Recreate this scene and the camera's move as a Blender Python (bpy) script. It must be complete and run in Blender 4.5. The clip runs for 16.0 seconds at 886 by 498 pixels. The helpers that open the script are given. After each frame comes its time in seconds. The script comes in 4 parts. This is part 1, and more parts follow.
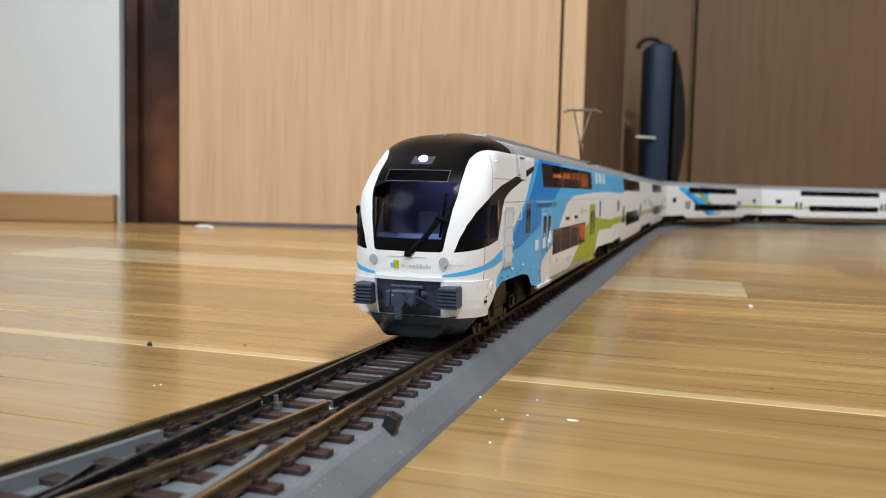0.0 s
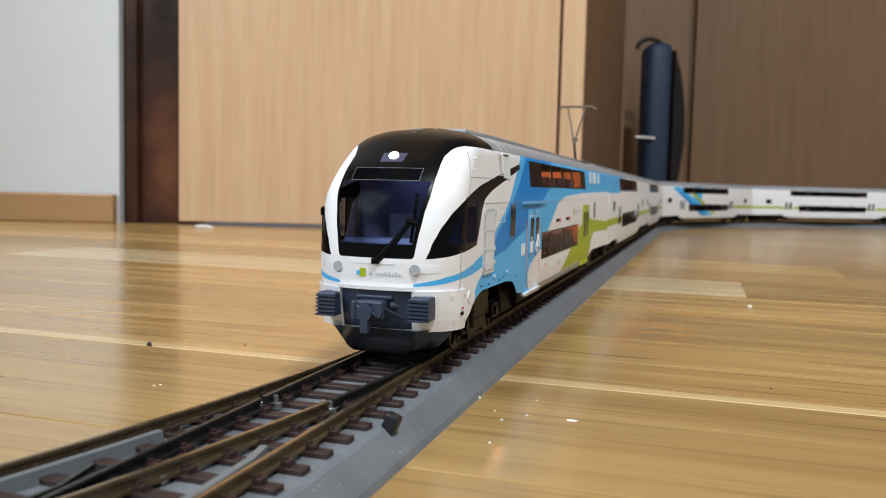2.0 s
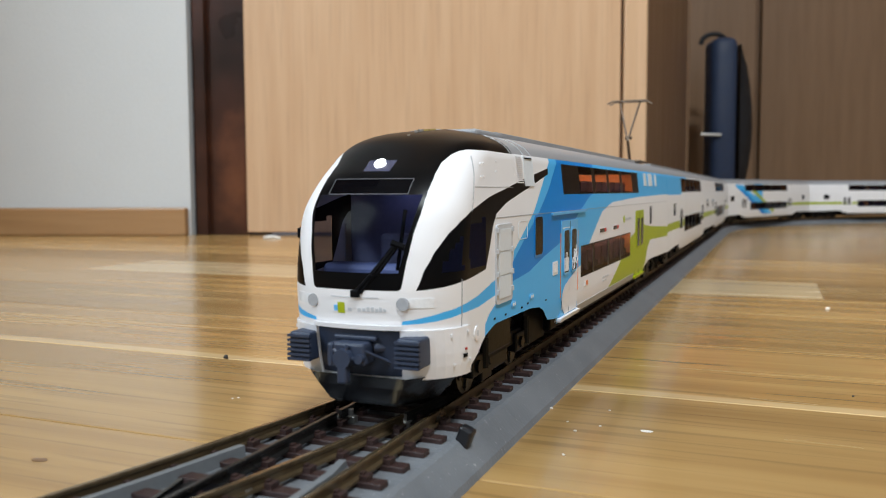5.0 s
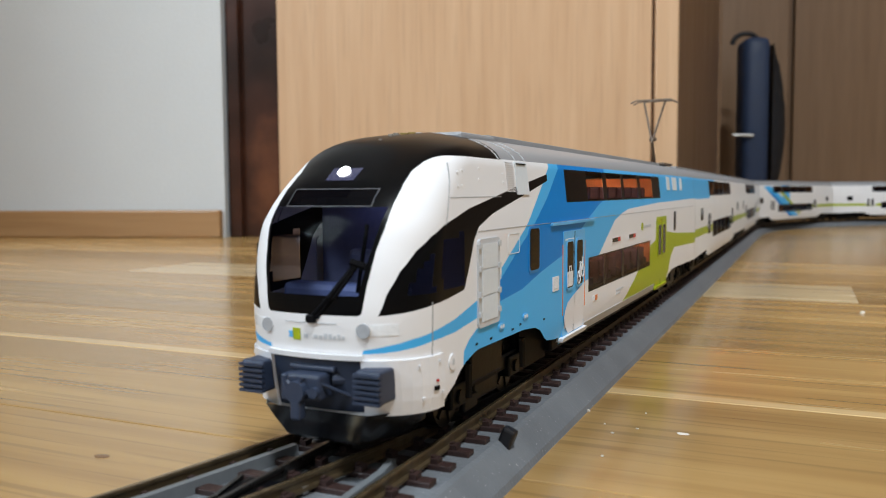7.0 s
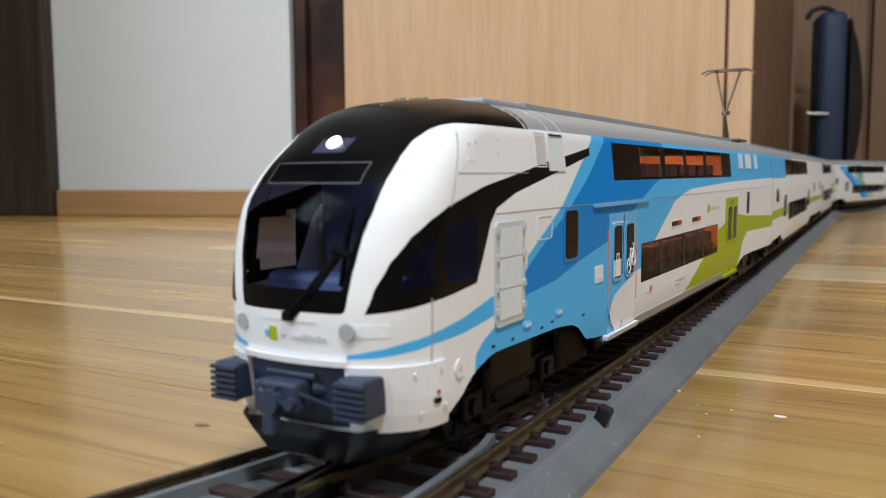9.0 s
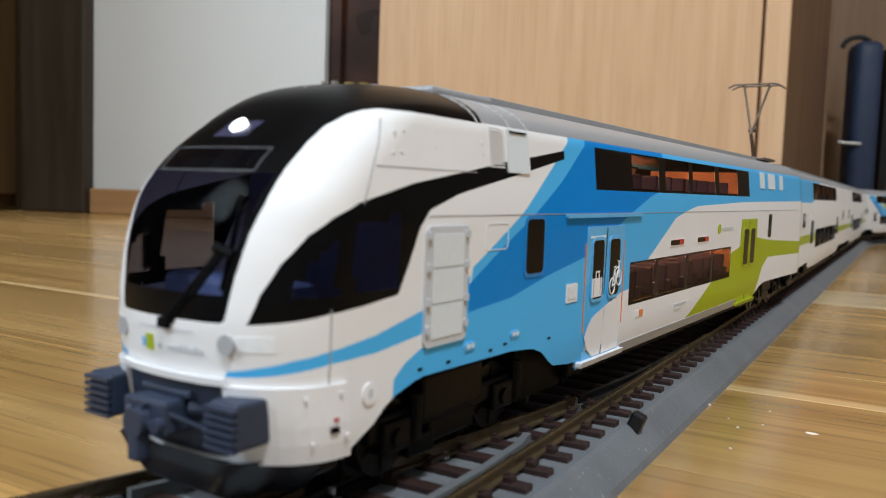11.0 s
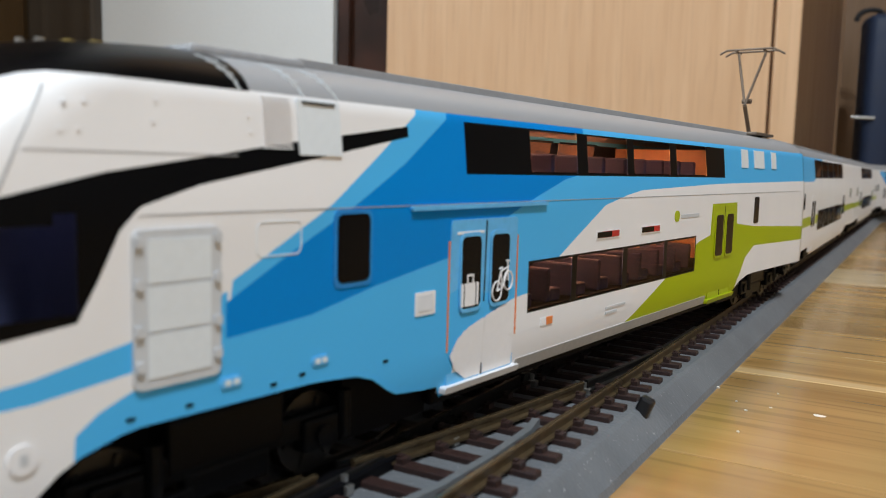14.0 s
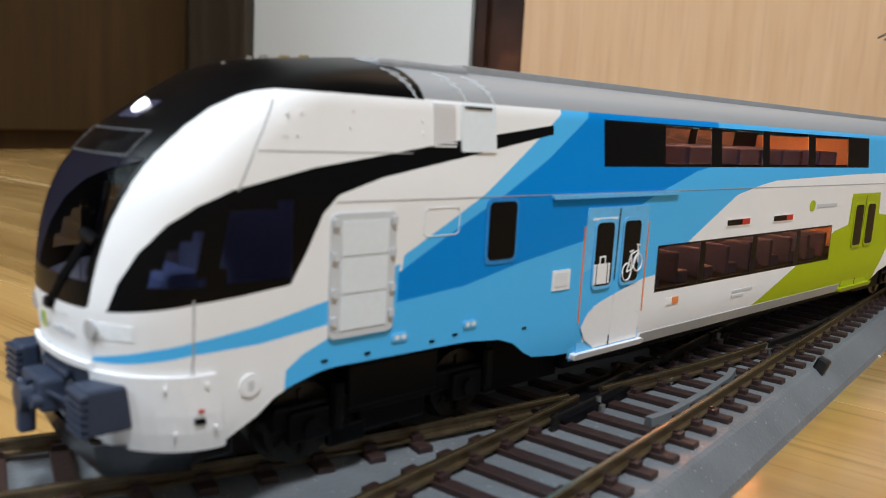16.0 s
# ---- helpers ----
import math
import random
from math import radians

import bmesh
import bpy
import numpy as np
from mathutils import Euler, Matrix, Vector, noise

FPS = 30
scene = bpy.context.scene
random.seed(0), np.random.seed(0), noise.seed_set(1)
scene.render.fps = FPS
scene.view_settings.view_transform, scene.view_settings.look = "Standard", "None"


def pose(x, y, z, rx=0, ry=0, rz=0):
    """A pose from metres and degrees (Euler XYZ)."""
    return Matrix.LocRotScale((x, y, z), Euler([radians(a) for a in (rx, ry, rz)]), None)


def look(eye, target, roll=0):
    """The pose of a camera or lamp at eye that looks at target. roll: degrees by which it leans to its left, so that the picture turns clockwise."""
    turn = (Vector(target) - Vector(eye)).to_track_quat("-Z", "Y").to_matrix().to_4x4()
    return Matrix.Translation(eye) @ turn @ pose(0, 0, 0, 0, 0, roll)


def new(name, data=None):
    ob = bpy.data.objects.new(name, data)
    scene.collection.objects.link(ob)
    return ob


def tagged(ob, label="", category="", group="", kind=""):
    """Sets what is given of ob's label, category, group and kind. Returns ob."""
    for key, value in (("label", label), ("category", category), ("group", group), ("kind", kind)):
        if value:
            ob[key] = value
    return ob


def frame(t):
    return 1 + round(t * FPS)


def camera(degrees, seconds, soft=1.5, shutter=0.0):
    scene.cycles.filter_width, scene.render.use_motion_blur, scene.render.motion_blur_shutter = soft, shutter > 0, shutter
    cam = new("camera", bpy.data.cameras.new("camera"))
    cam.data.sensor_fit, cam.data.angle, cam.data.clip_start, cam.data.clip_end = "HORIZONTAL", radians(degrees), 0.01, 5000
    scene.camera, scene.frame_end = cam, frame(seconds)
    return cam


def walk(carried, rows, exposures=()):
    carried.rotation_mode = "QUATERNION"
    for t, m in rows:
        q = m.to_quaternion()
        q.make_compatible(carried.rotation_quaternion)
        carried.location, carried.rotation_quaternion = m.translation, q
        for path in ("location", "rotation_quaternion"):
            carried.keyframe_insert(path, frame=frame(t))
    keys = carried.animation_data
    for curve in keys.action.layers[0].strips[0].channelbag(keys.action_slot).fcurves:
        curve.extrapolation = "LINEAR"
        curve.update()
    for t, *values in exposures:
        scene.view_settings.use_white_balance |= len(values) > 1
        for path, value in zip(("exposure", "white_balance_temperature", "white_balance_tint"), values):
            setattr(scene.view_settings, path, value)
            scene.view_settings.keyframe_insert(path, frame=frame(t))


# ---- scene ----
cam = camera(57.17, 16.0, soft=0.95, shutter=0.4)
PATH = [
    (0.0, 0.0635, -0.1262, 0.0454, 17.74, -4.27, -1.35),
    (0.5, 0.0635, -0.1264, 0.0456, 17.74, -4.28, -1.38),
    (1.0, 0.0636, -0.1265, 0.0456, 17.73, -4.28, -1.35),
    (1.5, 0.0635, -0.1262, 0.0455, 17.70, -4.27, -1.35),
    (2.0, 0.0635, -0.1264, 0.0455, 17.69, -4.27, -1.37),
    (2.5, 0.0632, -0.1264, 0.0454, 17.84, -4.36, -1.46),
    (3.0, 0.0633, -0.1265, 0.0454, 18.56, -4.50, -1.09),
    (3.5, 0.0631, -0.1269, 0.0453, 19.57, -4.26, -0.82),
    (4.0, 0.0627, -0.1271, 0.0457, 20.76, -4.60, -0.46),
    (6.5, 0.0628, -0.1315, 0.0489, 23.01, -3.19, 0.50),
    (7.0, 0.0623, -0.1337, 0.0489, 24.00, -3.97, 0.34),
    (7.5, 0.0614, -0.1355, 0.0493, 25.08, -4.15, 0.73),
    (8.0, 0.0602, -0.1376, 0.0492, 26.04, -4.66, 0.42),
    (8.5, 0.0578, -0.1357, 0.0487, 27.55, -5.33, 0.95),
    (11.0, 0.0547, -0.1408, 0.0458, 29.91, -4.27, -2.02),
    (11.5, 0.0547, -0.1405, 0.0456, 29.95, -4.50, -1.92),
    (12.0, 0.0545, -0.1408, 0.0460, 29.93, -4.79, -2.21),
    (12.5, 0.0543, -0.1413, 0.0462, 29.95, -4.91, -2.26),
    (13.0, 0.0542, -0.1414, 0.0463, 30.02, -5.04, -2.32),
    (13.5, 0.0545, -0.1413, 0.0465, 30.23, -5.35, -2.17),
    (14.0, 0.0554, -0.1416, 0.0476, 30.60, -5.83, -1.50),
    (14.5, 0.0530, -0.1418, 0.0568, 31.68, -6.68, -0.32),
    (15.0, 0.0553, -0.1611, 0.0587, 34.50, -7.17, -0.56),
    (15.5, 0.0530, -0.1794, 0.0500, 37.77, -7.98, -1.90),
    (16.0, 0.0534, -0.1819, 0.0522, 38.35, -8.87, -3.11),
]
walk(cam, [(t, pose(x, y, z, 90 + pitch, roll, yaw)) for t, x, y, z, yaw, pitch, roll in PATH],
     [(0.0, 1.07), (2.5, 1.05), (4.0, 0.98), (7.5, 0.95), (11.5, 0.92), (16.0, 0.98)])
cam.data.dof.use_dof = True
cam.data.dof.focus_distance = 0.185
cam.data.dof.aperture_fstop = 35.0

# ---- light ----
world = bpy.data.worlds.new("room_air")
scene.world = world
world.use_nodes = True
world.node_tree.nodes["Background"].inputs[0].default_value = (0.55, 0.68, 0.9, 1)
world.node_tree.nodes["Background"].inputs[1].default_value = 0.15


def area_lamp(name, eye, target, sx, sy, watts, colour):
    data = bpy.data.lights.new(name, "AREA")
    data.shape, data.size, data.size_y, data.energy, data.color = "RECTANGLE", sx, sy, watts, colour
    ob = new(name, data)
    ob.matrix_world = look(eye, target)
    return ob


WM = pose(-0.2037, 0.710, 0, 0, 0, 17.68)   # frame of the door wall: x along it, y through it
# Light from the left, placed in an assumed window out of view.
area_lamp("assumed_window_light", WM @ Vector((-1.50, -1.75, 1.45)), WM @ Vector((0.1, -0.75, 0.1)), 0.9, 1.1, 23, (0.76, 0.89, 1.0))
# Added fill from above, set to brighten the train's right side.
area_lamp("side_fill_light", (0.85, -0.70, 2.36), (0.80, -0.65, 0.0), 0.35, 0.35, 37, (0.86, 0.94, 1.0))

RZ = 0.0084          # top of the rails
GAUGE = 0.00825      # half the gauge
RD = 0.5245           # radius of the diverging route
RC = 0.50            # radius of the far curve
Y0, Y1 = 0.0719, 0.813  # points tip, start of the far curve
MM = 0.001


# ---- materials ----
def nodes_of(name):
    m = bpy.data.materials.new(name)
    m.use_nodes = True
    nt = m.node_tree
    return m, nt, nt.nodes["Principled BSDF"]


def link(nt, a, b):
    nt.links.new(a, b)


def node(nt, kind, **sets):
    n = nt.nodes.new(kind)
    for k, v in sets.items():
        n.inputs[k].default_value = v
    return n


def ramp(nt, fac, stops, interp="LINEAR"):
    r = nt.nodes.new("ShaderNodeValToRGB")
    r.color_ramp.interpolation = interp
    el = r.color_ramp.elements
    while len(el) < len(stops):
        el.new(0.5)
    for e, (p, c) in zip(el, stops):
        e.position = p
        e.color = (*c, 1) if hasattr(c, "__len__") else (c, c, c, 1)
    link(nt, fac, r.inputs[0])
    return r.outputs[0]


def maths(nt, op, a, b=0.0):
    n = nt.nodes.new("ShaderNodeMath")
    n.operation = op
    for i, v in enumerate((a, b)):
        if isinstance(v, (int, float)):
            n.inputs[i].default_value = v
        else:
            link(nt, v, n.inputs[i])
    return n.outputs[0]


def mixed(nt, fac, a, b):
    n = nt.nodes.new("ShaderNodeMix")
    n.data_type = "RGBA"
    for sock, v in ((n.inputs[0], fac), (n.inputs[6], a), (n.inputs[7], b)):
        if isinstance(v, (int, float)):
            sock.default_value = v
        elif isinstance(v, tuple):
            sock.default_value = (*v, 1)
        else:
            link(nt, v, sock)
    return n.outputs[2]


def noise_tex(nt, scale, vec=None, detail=4.0, stretch=None):
    n = node(nt, "ShaderNodeTexNoise", Scale=scale, Detail=detail)
    if vec is not None:
        if stretch:
            mp = nt.nodes.new("ShaderNodeMapping")
            mp.inputs["Scale"].default_value = stretch
            link(nt, vec, mp.inputs[0])
            vec = mp.outputs[0]
        link(nt, vec, n.inputs["Vector"])
    return n.outputs[0]


def bump(nt, bsdf, height, dist, strength=0.6):
    b = node(nt, "ShaderNodeBump", Strength=strength, Distance=dist)
    link(nt, height, b.inputs["Height"])
    link(nt, b.outputs[0], bsdf.inputs["Normal"])


def plain(name, colour, rough=0.45, metal=0.0, vary=0.12, scale=900.0, relief=0.00004, coat=0.0):
    """Painted or moulded surface with a fine grain and faint blotches."""
    m, nt, b = nodes_of(name)
    tc = nt.nodes.new("ShaderNodeTexCoord").outputs["Object"]
    n1 = noise_tex(nt, scale, tc)
    n2 = noise_tex(nt, scale * 0.06, tc)
    k = maths(nt, "ADD", maths(nt, "MULTIPLY", n1, 0.5), maths(nt, "MULTIPLY", n2, 0.5))
    lo = tuple(c * (1 - vary) for c in colour)
    hi = tuple(min(1, c * (1 + vary)) for c in colour)
    link(nt, ramp(nt, k, [(0.3, lo), (0.7, hi)]), b.inputs["Base Color"])
    link(nt, ramp(nt, n2, [(0.3, rough * 0.85), (0.7, min(1, rough * 1.15))]), b.inputs["Roughness"])
    b.inputs["Metallic"].default_value = metal
    b.inputs["Coat Weight"].default_value = coat
    if relief:
        bump(nt, b, n1, relief)
    return m


def glow(name, colour, strength):
    m, nt, b = nodes_of(name)
    b.inputs["Base Color"].default_value = (*colour, 1)
    b.inputs["Emission Color"].default_value = (*colour, 1)
    b.inputs["Emission Strength"].default_value = strength
    return m


def glass(name, tint, gloss=0.28):
    m, nt, b = nodes_of(name)
    nt.nodes.remove(b)
    t = nt.nodes.new("ShaderNodeBsdfTransparent")
    t.inputs[0].default_value = (*tint, 1)
    g = nt.nodes.new("ShaderNodeBsdfGlossy")
    g.inputs["Roughness"].default_value = 0.04
    fr = node(nt, "ShaderNodeFresnel", IOR=1.45)
    mx = nt.nodes.new("ShaderNodeMixShader")
    link(nt, maths(nt, "MULTIPLY", fr.outputs[0], gloss), mx.inputs[0])
    link(nt, t.outputs[0], mx.inputs[1])
    link(nt, g.outputs[0], mx.inputs[2])
    link(nt, mx.outputs[0], nt.nodes["Material Output"].inputs[0])
    return m


def wood(name, dark, light, grain_axis, rough=0.3, scale=9.0, per_piece=0.0, streak=60.0, coat=0.0, pore_depth=0.15):
    """Wood with long grain along one axis of the object, pores and broad tone changes."""
    m, nt, b = nodes_of(name)
    tc = nt.nodes.new("ShaderNodeTexCoord").outputs["Object"]
    vec = tc
    if per_piece:
        oi = nt.nodes.new("ShaderNodeObjectInfo").outputs["Random"]
        cx = nt.nodes.new("ShaderNodeCombineXYZ")
        link(nt, maths(nt, "MULTIPLY", oi, 37.0), cx.inputs[0])
        link(nt, maths(nt, "MULTIPLY", oi, 91.0), cx.inputs[1])
        va = nt.nodes.new("ShaderNodeVectorMath")
        link(nt, tc, va.inputs[0])
        link(nt, cx.outputs[0], va.inputs[1])
        vec = va.outputs[0]
    st = [1.0, 1.0, 1.0]
    st["xyz".index(grain_axis)] = 0.06
    broad = noise_tex(nt, scale, vec, 3.0, st)
    fine = noise_tex(nt, scale * 14, vec, 5.0, [s if s < 1 else 1.0 for s in st])
    st2 = list(st)
    st2["xyz".index(grain_axis)] = 0.03
    pores = noise_tex(nt, scale * streak, vec, 2.0, st2)
    k = maths(nt, "ADD", maths(nt, "MULTIPLY", broad, 0.45), maths(nt, "MULTIPLY", fine, 0.55))
    col = ramp(nt, k, [(0.32, dark), (0.52, tuple((a + c) / 2 for a, c in zip(dark, light))), (0.68, light)])
    pore = ramp(nt, pores, [(0.36, 0.52), (0.45, 1.0)])
    mul = nt.nodes.new("ShaderNodeMix")
    mul.data_type, mul.blend_type = "RGBA", "MULTIPLY"
    mul.inputs[0].default_value = pore_depth
    link(nt, col, mul.inputs[6])
    link(nt, pore, mul.inputs[7])
    out = mul.outputs[2]
    if per_piece:
        hs = nt.nodes.new("ShaderNodeHueSaturation")
        link(nt, out, hs.inputs["Color"])
        link(nt, ramp(nt, oi, [(0.0, 1.0 - per_piece), (1.0, 1.0 + per_piece)]), hs.inputs["Value"])
        out = hs.outputs[0]
    link(nt, out, b.inputs["Base Color"])
    link(nt, ramp(nt, fine, [(0.3, rough * 0.8), (0.7, rough * 1.25)]), b.inputs["Roughness"])
    b.inputs["Coat Weight"].default_value = coat
    b.inputs["Coat Roughness"].default_value = 0.12
    bump(nt, b, pores, 0.0002, 0.14)
    return m


ZMAX = 0.06
WHITE, SKYB, DEEPB, LIME = (0.81, 0.80, 0.81), (0.075, 0.44, 0.84), (0.0, 0.215, 0.64), (0.36, 0.43, 0.003)
BLACK, ROOFG = (0.002, 0.002, 0.0025), (0.30, 0.30, 0.31)


def livery(name, layers):
    """Paint in bands: each layer is (colour, upper edge, lower edge, from, to), edges as (millimetres back, millimetres up)."""
    m, nt, b = nodes_of(name)
    sep = nt.nodes.new("ShaderNodeSeparateXYZ")
    tc = nt.nodes.new("ShaderNodeTexCoord").outputs["Object"]
    link(nt, tc, sep.inputs[0])
    s, z = sep.outputs[1], sep.outputs[2]
    grime = noise_tex(nt, 60.0, tc)
    col = ramp(nt, grime, [(0.3, tuple(c * 0.96 for c in WHITE)), (0.7, WHITE)])
    for colour, top, low, a, e in layers:
        mask = maths(nt, "MULTIPLY", maths(nt, "GREATER_THAN", s, a * MM), maths(nt, "LESS_THAN", s, e * MM))
        fac = maths(nt, "DIVIDE", maths(nt, "SUBTRACT", s, a * MM), (e - a) * MM)
        for edge, op in ((top, "LESS_THAN"), (low, "GREATER_THAN")):
            if edge:
                at = lambda p: float(np.interp(p, [q for q, _ in edge], [v for _, v in edge]))
                inside = [(a, at(a))] + [(p, v) for p, v in edge if a < p < e] + [(e, at(e))]
                r = ramp(nt, fac, [((p - a) / (e - a), v * MM / ZMAX) for p, v in inside])
                mask = maths(nt, "MULTIPLY", mask, maths(nt, op, maths(nt, "DIVIDE", z, ZMAX), r))
        col = mixed(nt, mask, col, colour)
    link(nt, col, b.inputs["Base Color"])
    b.inputs["Roughness"].default_value = 0.3
    b.inputs["Specular IOR Level"].default_value = 0.10
    n = noise_tex(nt, 2600.0, tc, 2.0)
    bump(nt, b, n, 0.00002, 0.25)
    return m


ROOF_EDGE = [(0, 46.9), (299, 46.9)]
HEAD = [
    (SKYB, [(5.8, 17.8), (7.2, 18.4), (9.6, 19.2), (13.4, 19.9), (21, 20.7), (30.4, 22.6), (41, 26.0)], [(5.8, 17.2), (7.2, 17.4), (9.8, 17.9), (13.4, 18.5), (21, 18.6), (30.4, 19.6), (41, 20.5)], 5.8, 41.2),
    (SKYB, [(23.5, 0), (23.6, 14.2), (26.8, 16.5), (30.4, 17.9), (40.9, 20.5), (41.2, 26.8), (47.7, 30.1), (56.3, 34.6), (66.2, 41.3), (73.8, 46.7), (75, 55)],
     [(0, 0), (80.9, 0), (81, 13), (84, 15.5), (97.5, 18.8), (102.5, 19.2), (113.5, 25), (130, 32.9), (140, 34.7), (147.5, 35.6), (195, 36.8), (290, 37.6)], 23.5, 300),
    (DEEPB, [(41, 24.9), (49.8, 29.4), (61.1, 34.8), (70.4, 39.7), (80.1, 46.1), (82, 55)],
     [(41, 21.1), (53, 22.0), (64.5, 24.3), (79.5, 26.6), (90, 30.0), (101, 34), (114, 37.7), (121, 38.8), (123, 55)], 41, 124),
    (LIME, [(140, 0), (140.5, 8), (162, 15.6), (183, 22.8), (191.5, 24), (191.7, 31.8), (212, 31.8), (212.2, 26), (229.5, 24.6), (290, 22)],
     [(212, 0), (216, 10), (222, 16), (230, 19), (290, 17.5)], 140, 300),
    (BLACK, [(6.3, 22.9), (7.1, 26.0), (8.6, 29.2), (11.0, 32.2), (13.8, 34.2), (17.5, 35.8), (28, 38.2), (40, 40), (52, 41.9), (61, 43.1), (71, 44.5)],
     [(6.3, 22.9), (13, 23.9), (18.6, 24.3), (25, 25.0), (25.4, 25.8), (27, 28.6), (29.2, 33), (31.3, 35), (38, 37), (45.6, 38.4), (54.5, 40), (71, 43.1)], 6.3, 71.3),
    (BLACK, [(84, 45.9), (299, 45.9)], [(84, 38.4), (299, 38.4)], 84.2, 201.5),
    (BLACK, [(84, 24.4), (299, 24.4)], [(84, 15.8), (299, 15.8)], 102.0, 181.0),
    (ROOFG, None, ROOF_EDGE, 40, 300),
    (BLACK, None, [(0, 22.9), (5.3, 22.9), (5.45, 24.3), (5.75, 26.3), (6.1, 28.3), (6.6, 30.3), (7.25, 32.3), (8.1, 34.3), (9.2, 36.3), (10.3, 37.8), (11.6, 39.3), (13.2, 40.8), (14.95, 42.3), (17.8, 44.3), (20.6, 45.8), (22.4, 46.45), (24.3, 46.8), (45.4, 46.8), (45.6, 60)], 0, 45.5),
]
MIDBLUE = [
    (SKYB, None, [(0, 37), (60, 37), (85, 40), (100, 46.9)], 0, 100),
    (LIME, [(0, 23), (299, 23)], [(0, 19.2), (299, 19.2)], 0, 300),
    (BLACK, [(0, 46.2), (299, 46.2)], [(0, 38.4), (299, 38.4)], 66, 200),
    (BLACK, [(0, 24.5), (299, 24.5)], [(0, 15.7), (299, 15.7)], 81, 179),
    (ROOFG, None, ROOF_EDGE, 0, 300),
]
MIDDIAG = [
    (SKYB, [(60, 46), (150, 10)], [(35, 46), (118, 10)], 40, 150),
    (SKYB, None, [(60, 30), (130, 8)], 95, 118),
    (DEEPB, [(60, 40), (130, 10)], [(50, 40), (118, 10)], 55, 130),
    (LIME, [(80, 46), (160, 12)], [(68, 46), (150, 12)], 70, 155),
    (LIME, [(0, 23), (299, 23)], [(0, 19.2), (299, 19.2)], 155, 300),
    (BLACK, [(0, 46.2), (299, 46.2)], [(0, 38.4), (299, 38.4)], 66, 200),
    (BLACK, [(0, 24.5), (299, 24.5)], [(0, 15.7), (299, 15.7)], 81, 179),
    (ROOFG, None, ROOF_EDGE, 0, 300),
]
MIDPLAIN = [
    (LIME, [(0, 22.5), (299, 22.5)], [(0, 19.2), (299, 19.2)], 0, 300),
    (BLACK, [(0, 46.2), (299, 46.2)], [(0, 38.4), (299, 38.4)], 66, 200),
    (BLACK, [(0, 24.5), (299, 24.5)], [(0, 15.7), (299, 15.7)], 81, 179),
    (ROOFG, None, ROOF_EDGE, 0, 300),
]
M_HEAD, M_MIDB, M_MIDD, M_MIDP = livery("head_livery", HEAD), livery("blue_top_livery", MIDBLUE), livery("diagonal_livery", MIDDIAG), livery("plain_livery", MIDPLAIN)
M_NAVY = plain("navy_plastic", (0.022, 0.032, 0.06), 0.5)
M_BLACK = plain("black_plastic", (0.004, 0.004, 0.005), 0.45)
M_BLACK.node_tree.nodes["Principled BSDF"].inputs["Specular IOR Level"].default_value = 0.06
M_RIM = plain("dim_rim", (0.10, 0.10, 0.11), 0.4)
M_GLOSSB = plain("gloss_black", (0.002, 0.002, 0.003), 0.12, relief=0)
M_GLOSSB.node_tree.nodes["Principled BSDF"].inputs["Specular IOR Level"].default_value = 0.12
M_BOGIE = plain("bogie_black", (0.003, 0.0033, 0.0042), 0.36)
M_BOGIE.node_tree.nodes["Principled BSDF"].inputs["Specular IOR Level"].default_value = 0.12
M_PLOUGH = plain("plough_black", (0.006, 0.007, 0.010), 0.22, relief=0)
M_GREYP = plain("grey_panel_paint", (0.70, 0.745, 0.785), 0.4, 0, 0.04)
M_GREYF = plain("grey_frame_paint", (0.55, 0.57, 0.60), 0.4, 0, 0.05)
M_WHITEP = plain("white_paint", (0.81, 0.805, 0.825), 0.35, 0, 0.03)
M_SKYP = plain("sky_blue_paint", (0.12, 0.46, 0.82), 0.38)
M_DEEPP = plain("deep_blue_paint", (0.01, 0.22, 0.6), 0.38)
M_LIMEP = plain("lime_paint", LIME, 0.4)
M_ROOFP = plain("roof_grey_paint", (0.31, 0.31, 0.32), 0.5)
M_SEAM = plain("seam_shadow_grey", (0.33, 0.33, 0.34), 0.5)
M_SILL = plain("sill_grey", (0.42, 0.41, 0.40), 0.5)
M_ORANGE = plain("orange_line", (0.75, 0.22, 0.06), 0.45)
M_RED = plain("red_plate", (0.5, 0.02, 0.015), 0.4)
M_SEAT = plain("blue_seat", (0.03, 0.035, 0.11), 0.7)
M_INNER = plain("interior_tan", (0.50, 0.30, 0.17), 0.7)
M_CAB = plain("cab_blue_grey", (0.20, 0.22, 0.36), 0.6)
M_CABDESK = plain("cab_desk_blue", (0.20, 0.26, 0.50), 0.6)
M_GLASS = glass("tinted_window_glass", (0.50, 0.36, 0.32))
M_WSHIELD = glass("windscreen_glass", (0.44, 0.44, 0.50), 0.08)
M_SIDEGLASS = glass("cab_side_glass", (0.30, 0.30, 0.36), 0.12)
M_LAMPBOX = plain("lamp_box_tint", (0.045, 0.045, 0.085), 0.2, relief=0)
M_LAMP = glow("head_lamp_glow", (0.95, 0.97, 1.0), 1.6)
M_WARM = glow("carriage_lamp_glow", (1.0, 0.55, 0.28), 19.0)
M_CABFILL = glow("cab_fill_glow", (0.55, 0.6, 1.0), 1.1)
M_LENS = plain("grey_lens", (0.35, 0.36, 0.38), 0.15, relief=0)
M_LENSGLARE = plain("lens_glare_white", (0.85, 0.87, 0.9), 0.08, relief=0)
M_GOLD = plain("brass_insulator", (0.45, 0.34, 0.12), 0.35, 0.6)
M_SILVER = plain("bare_metal", (0.50, 0.49, 0.47), 0.3, 0.9)
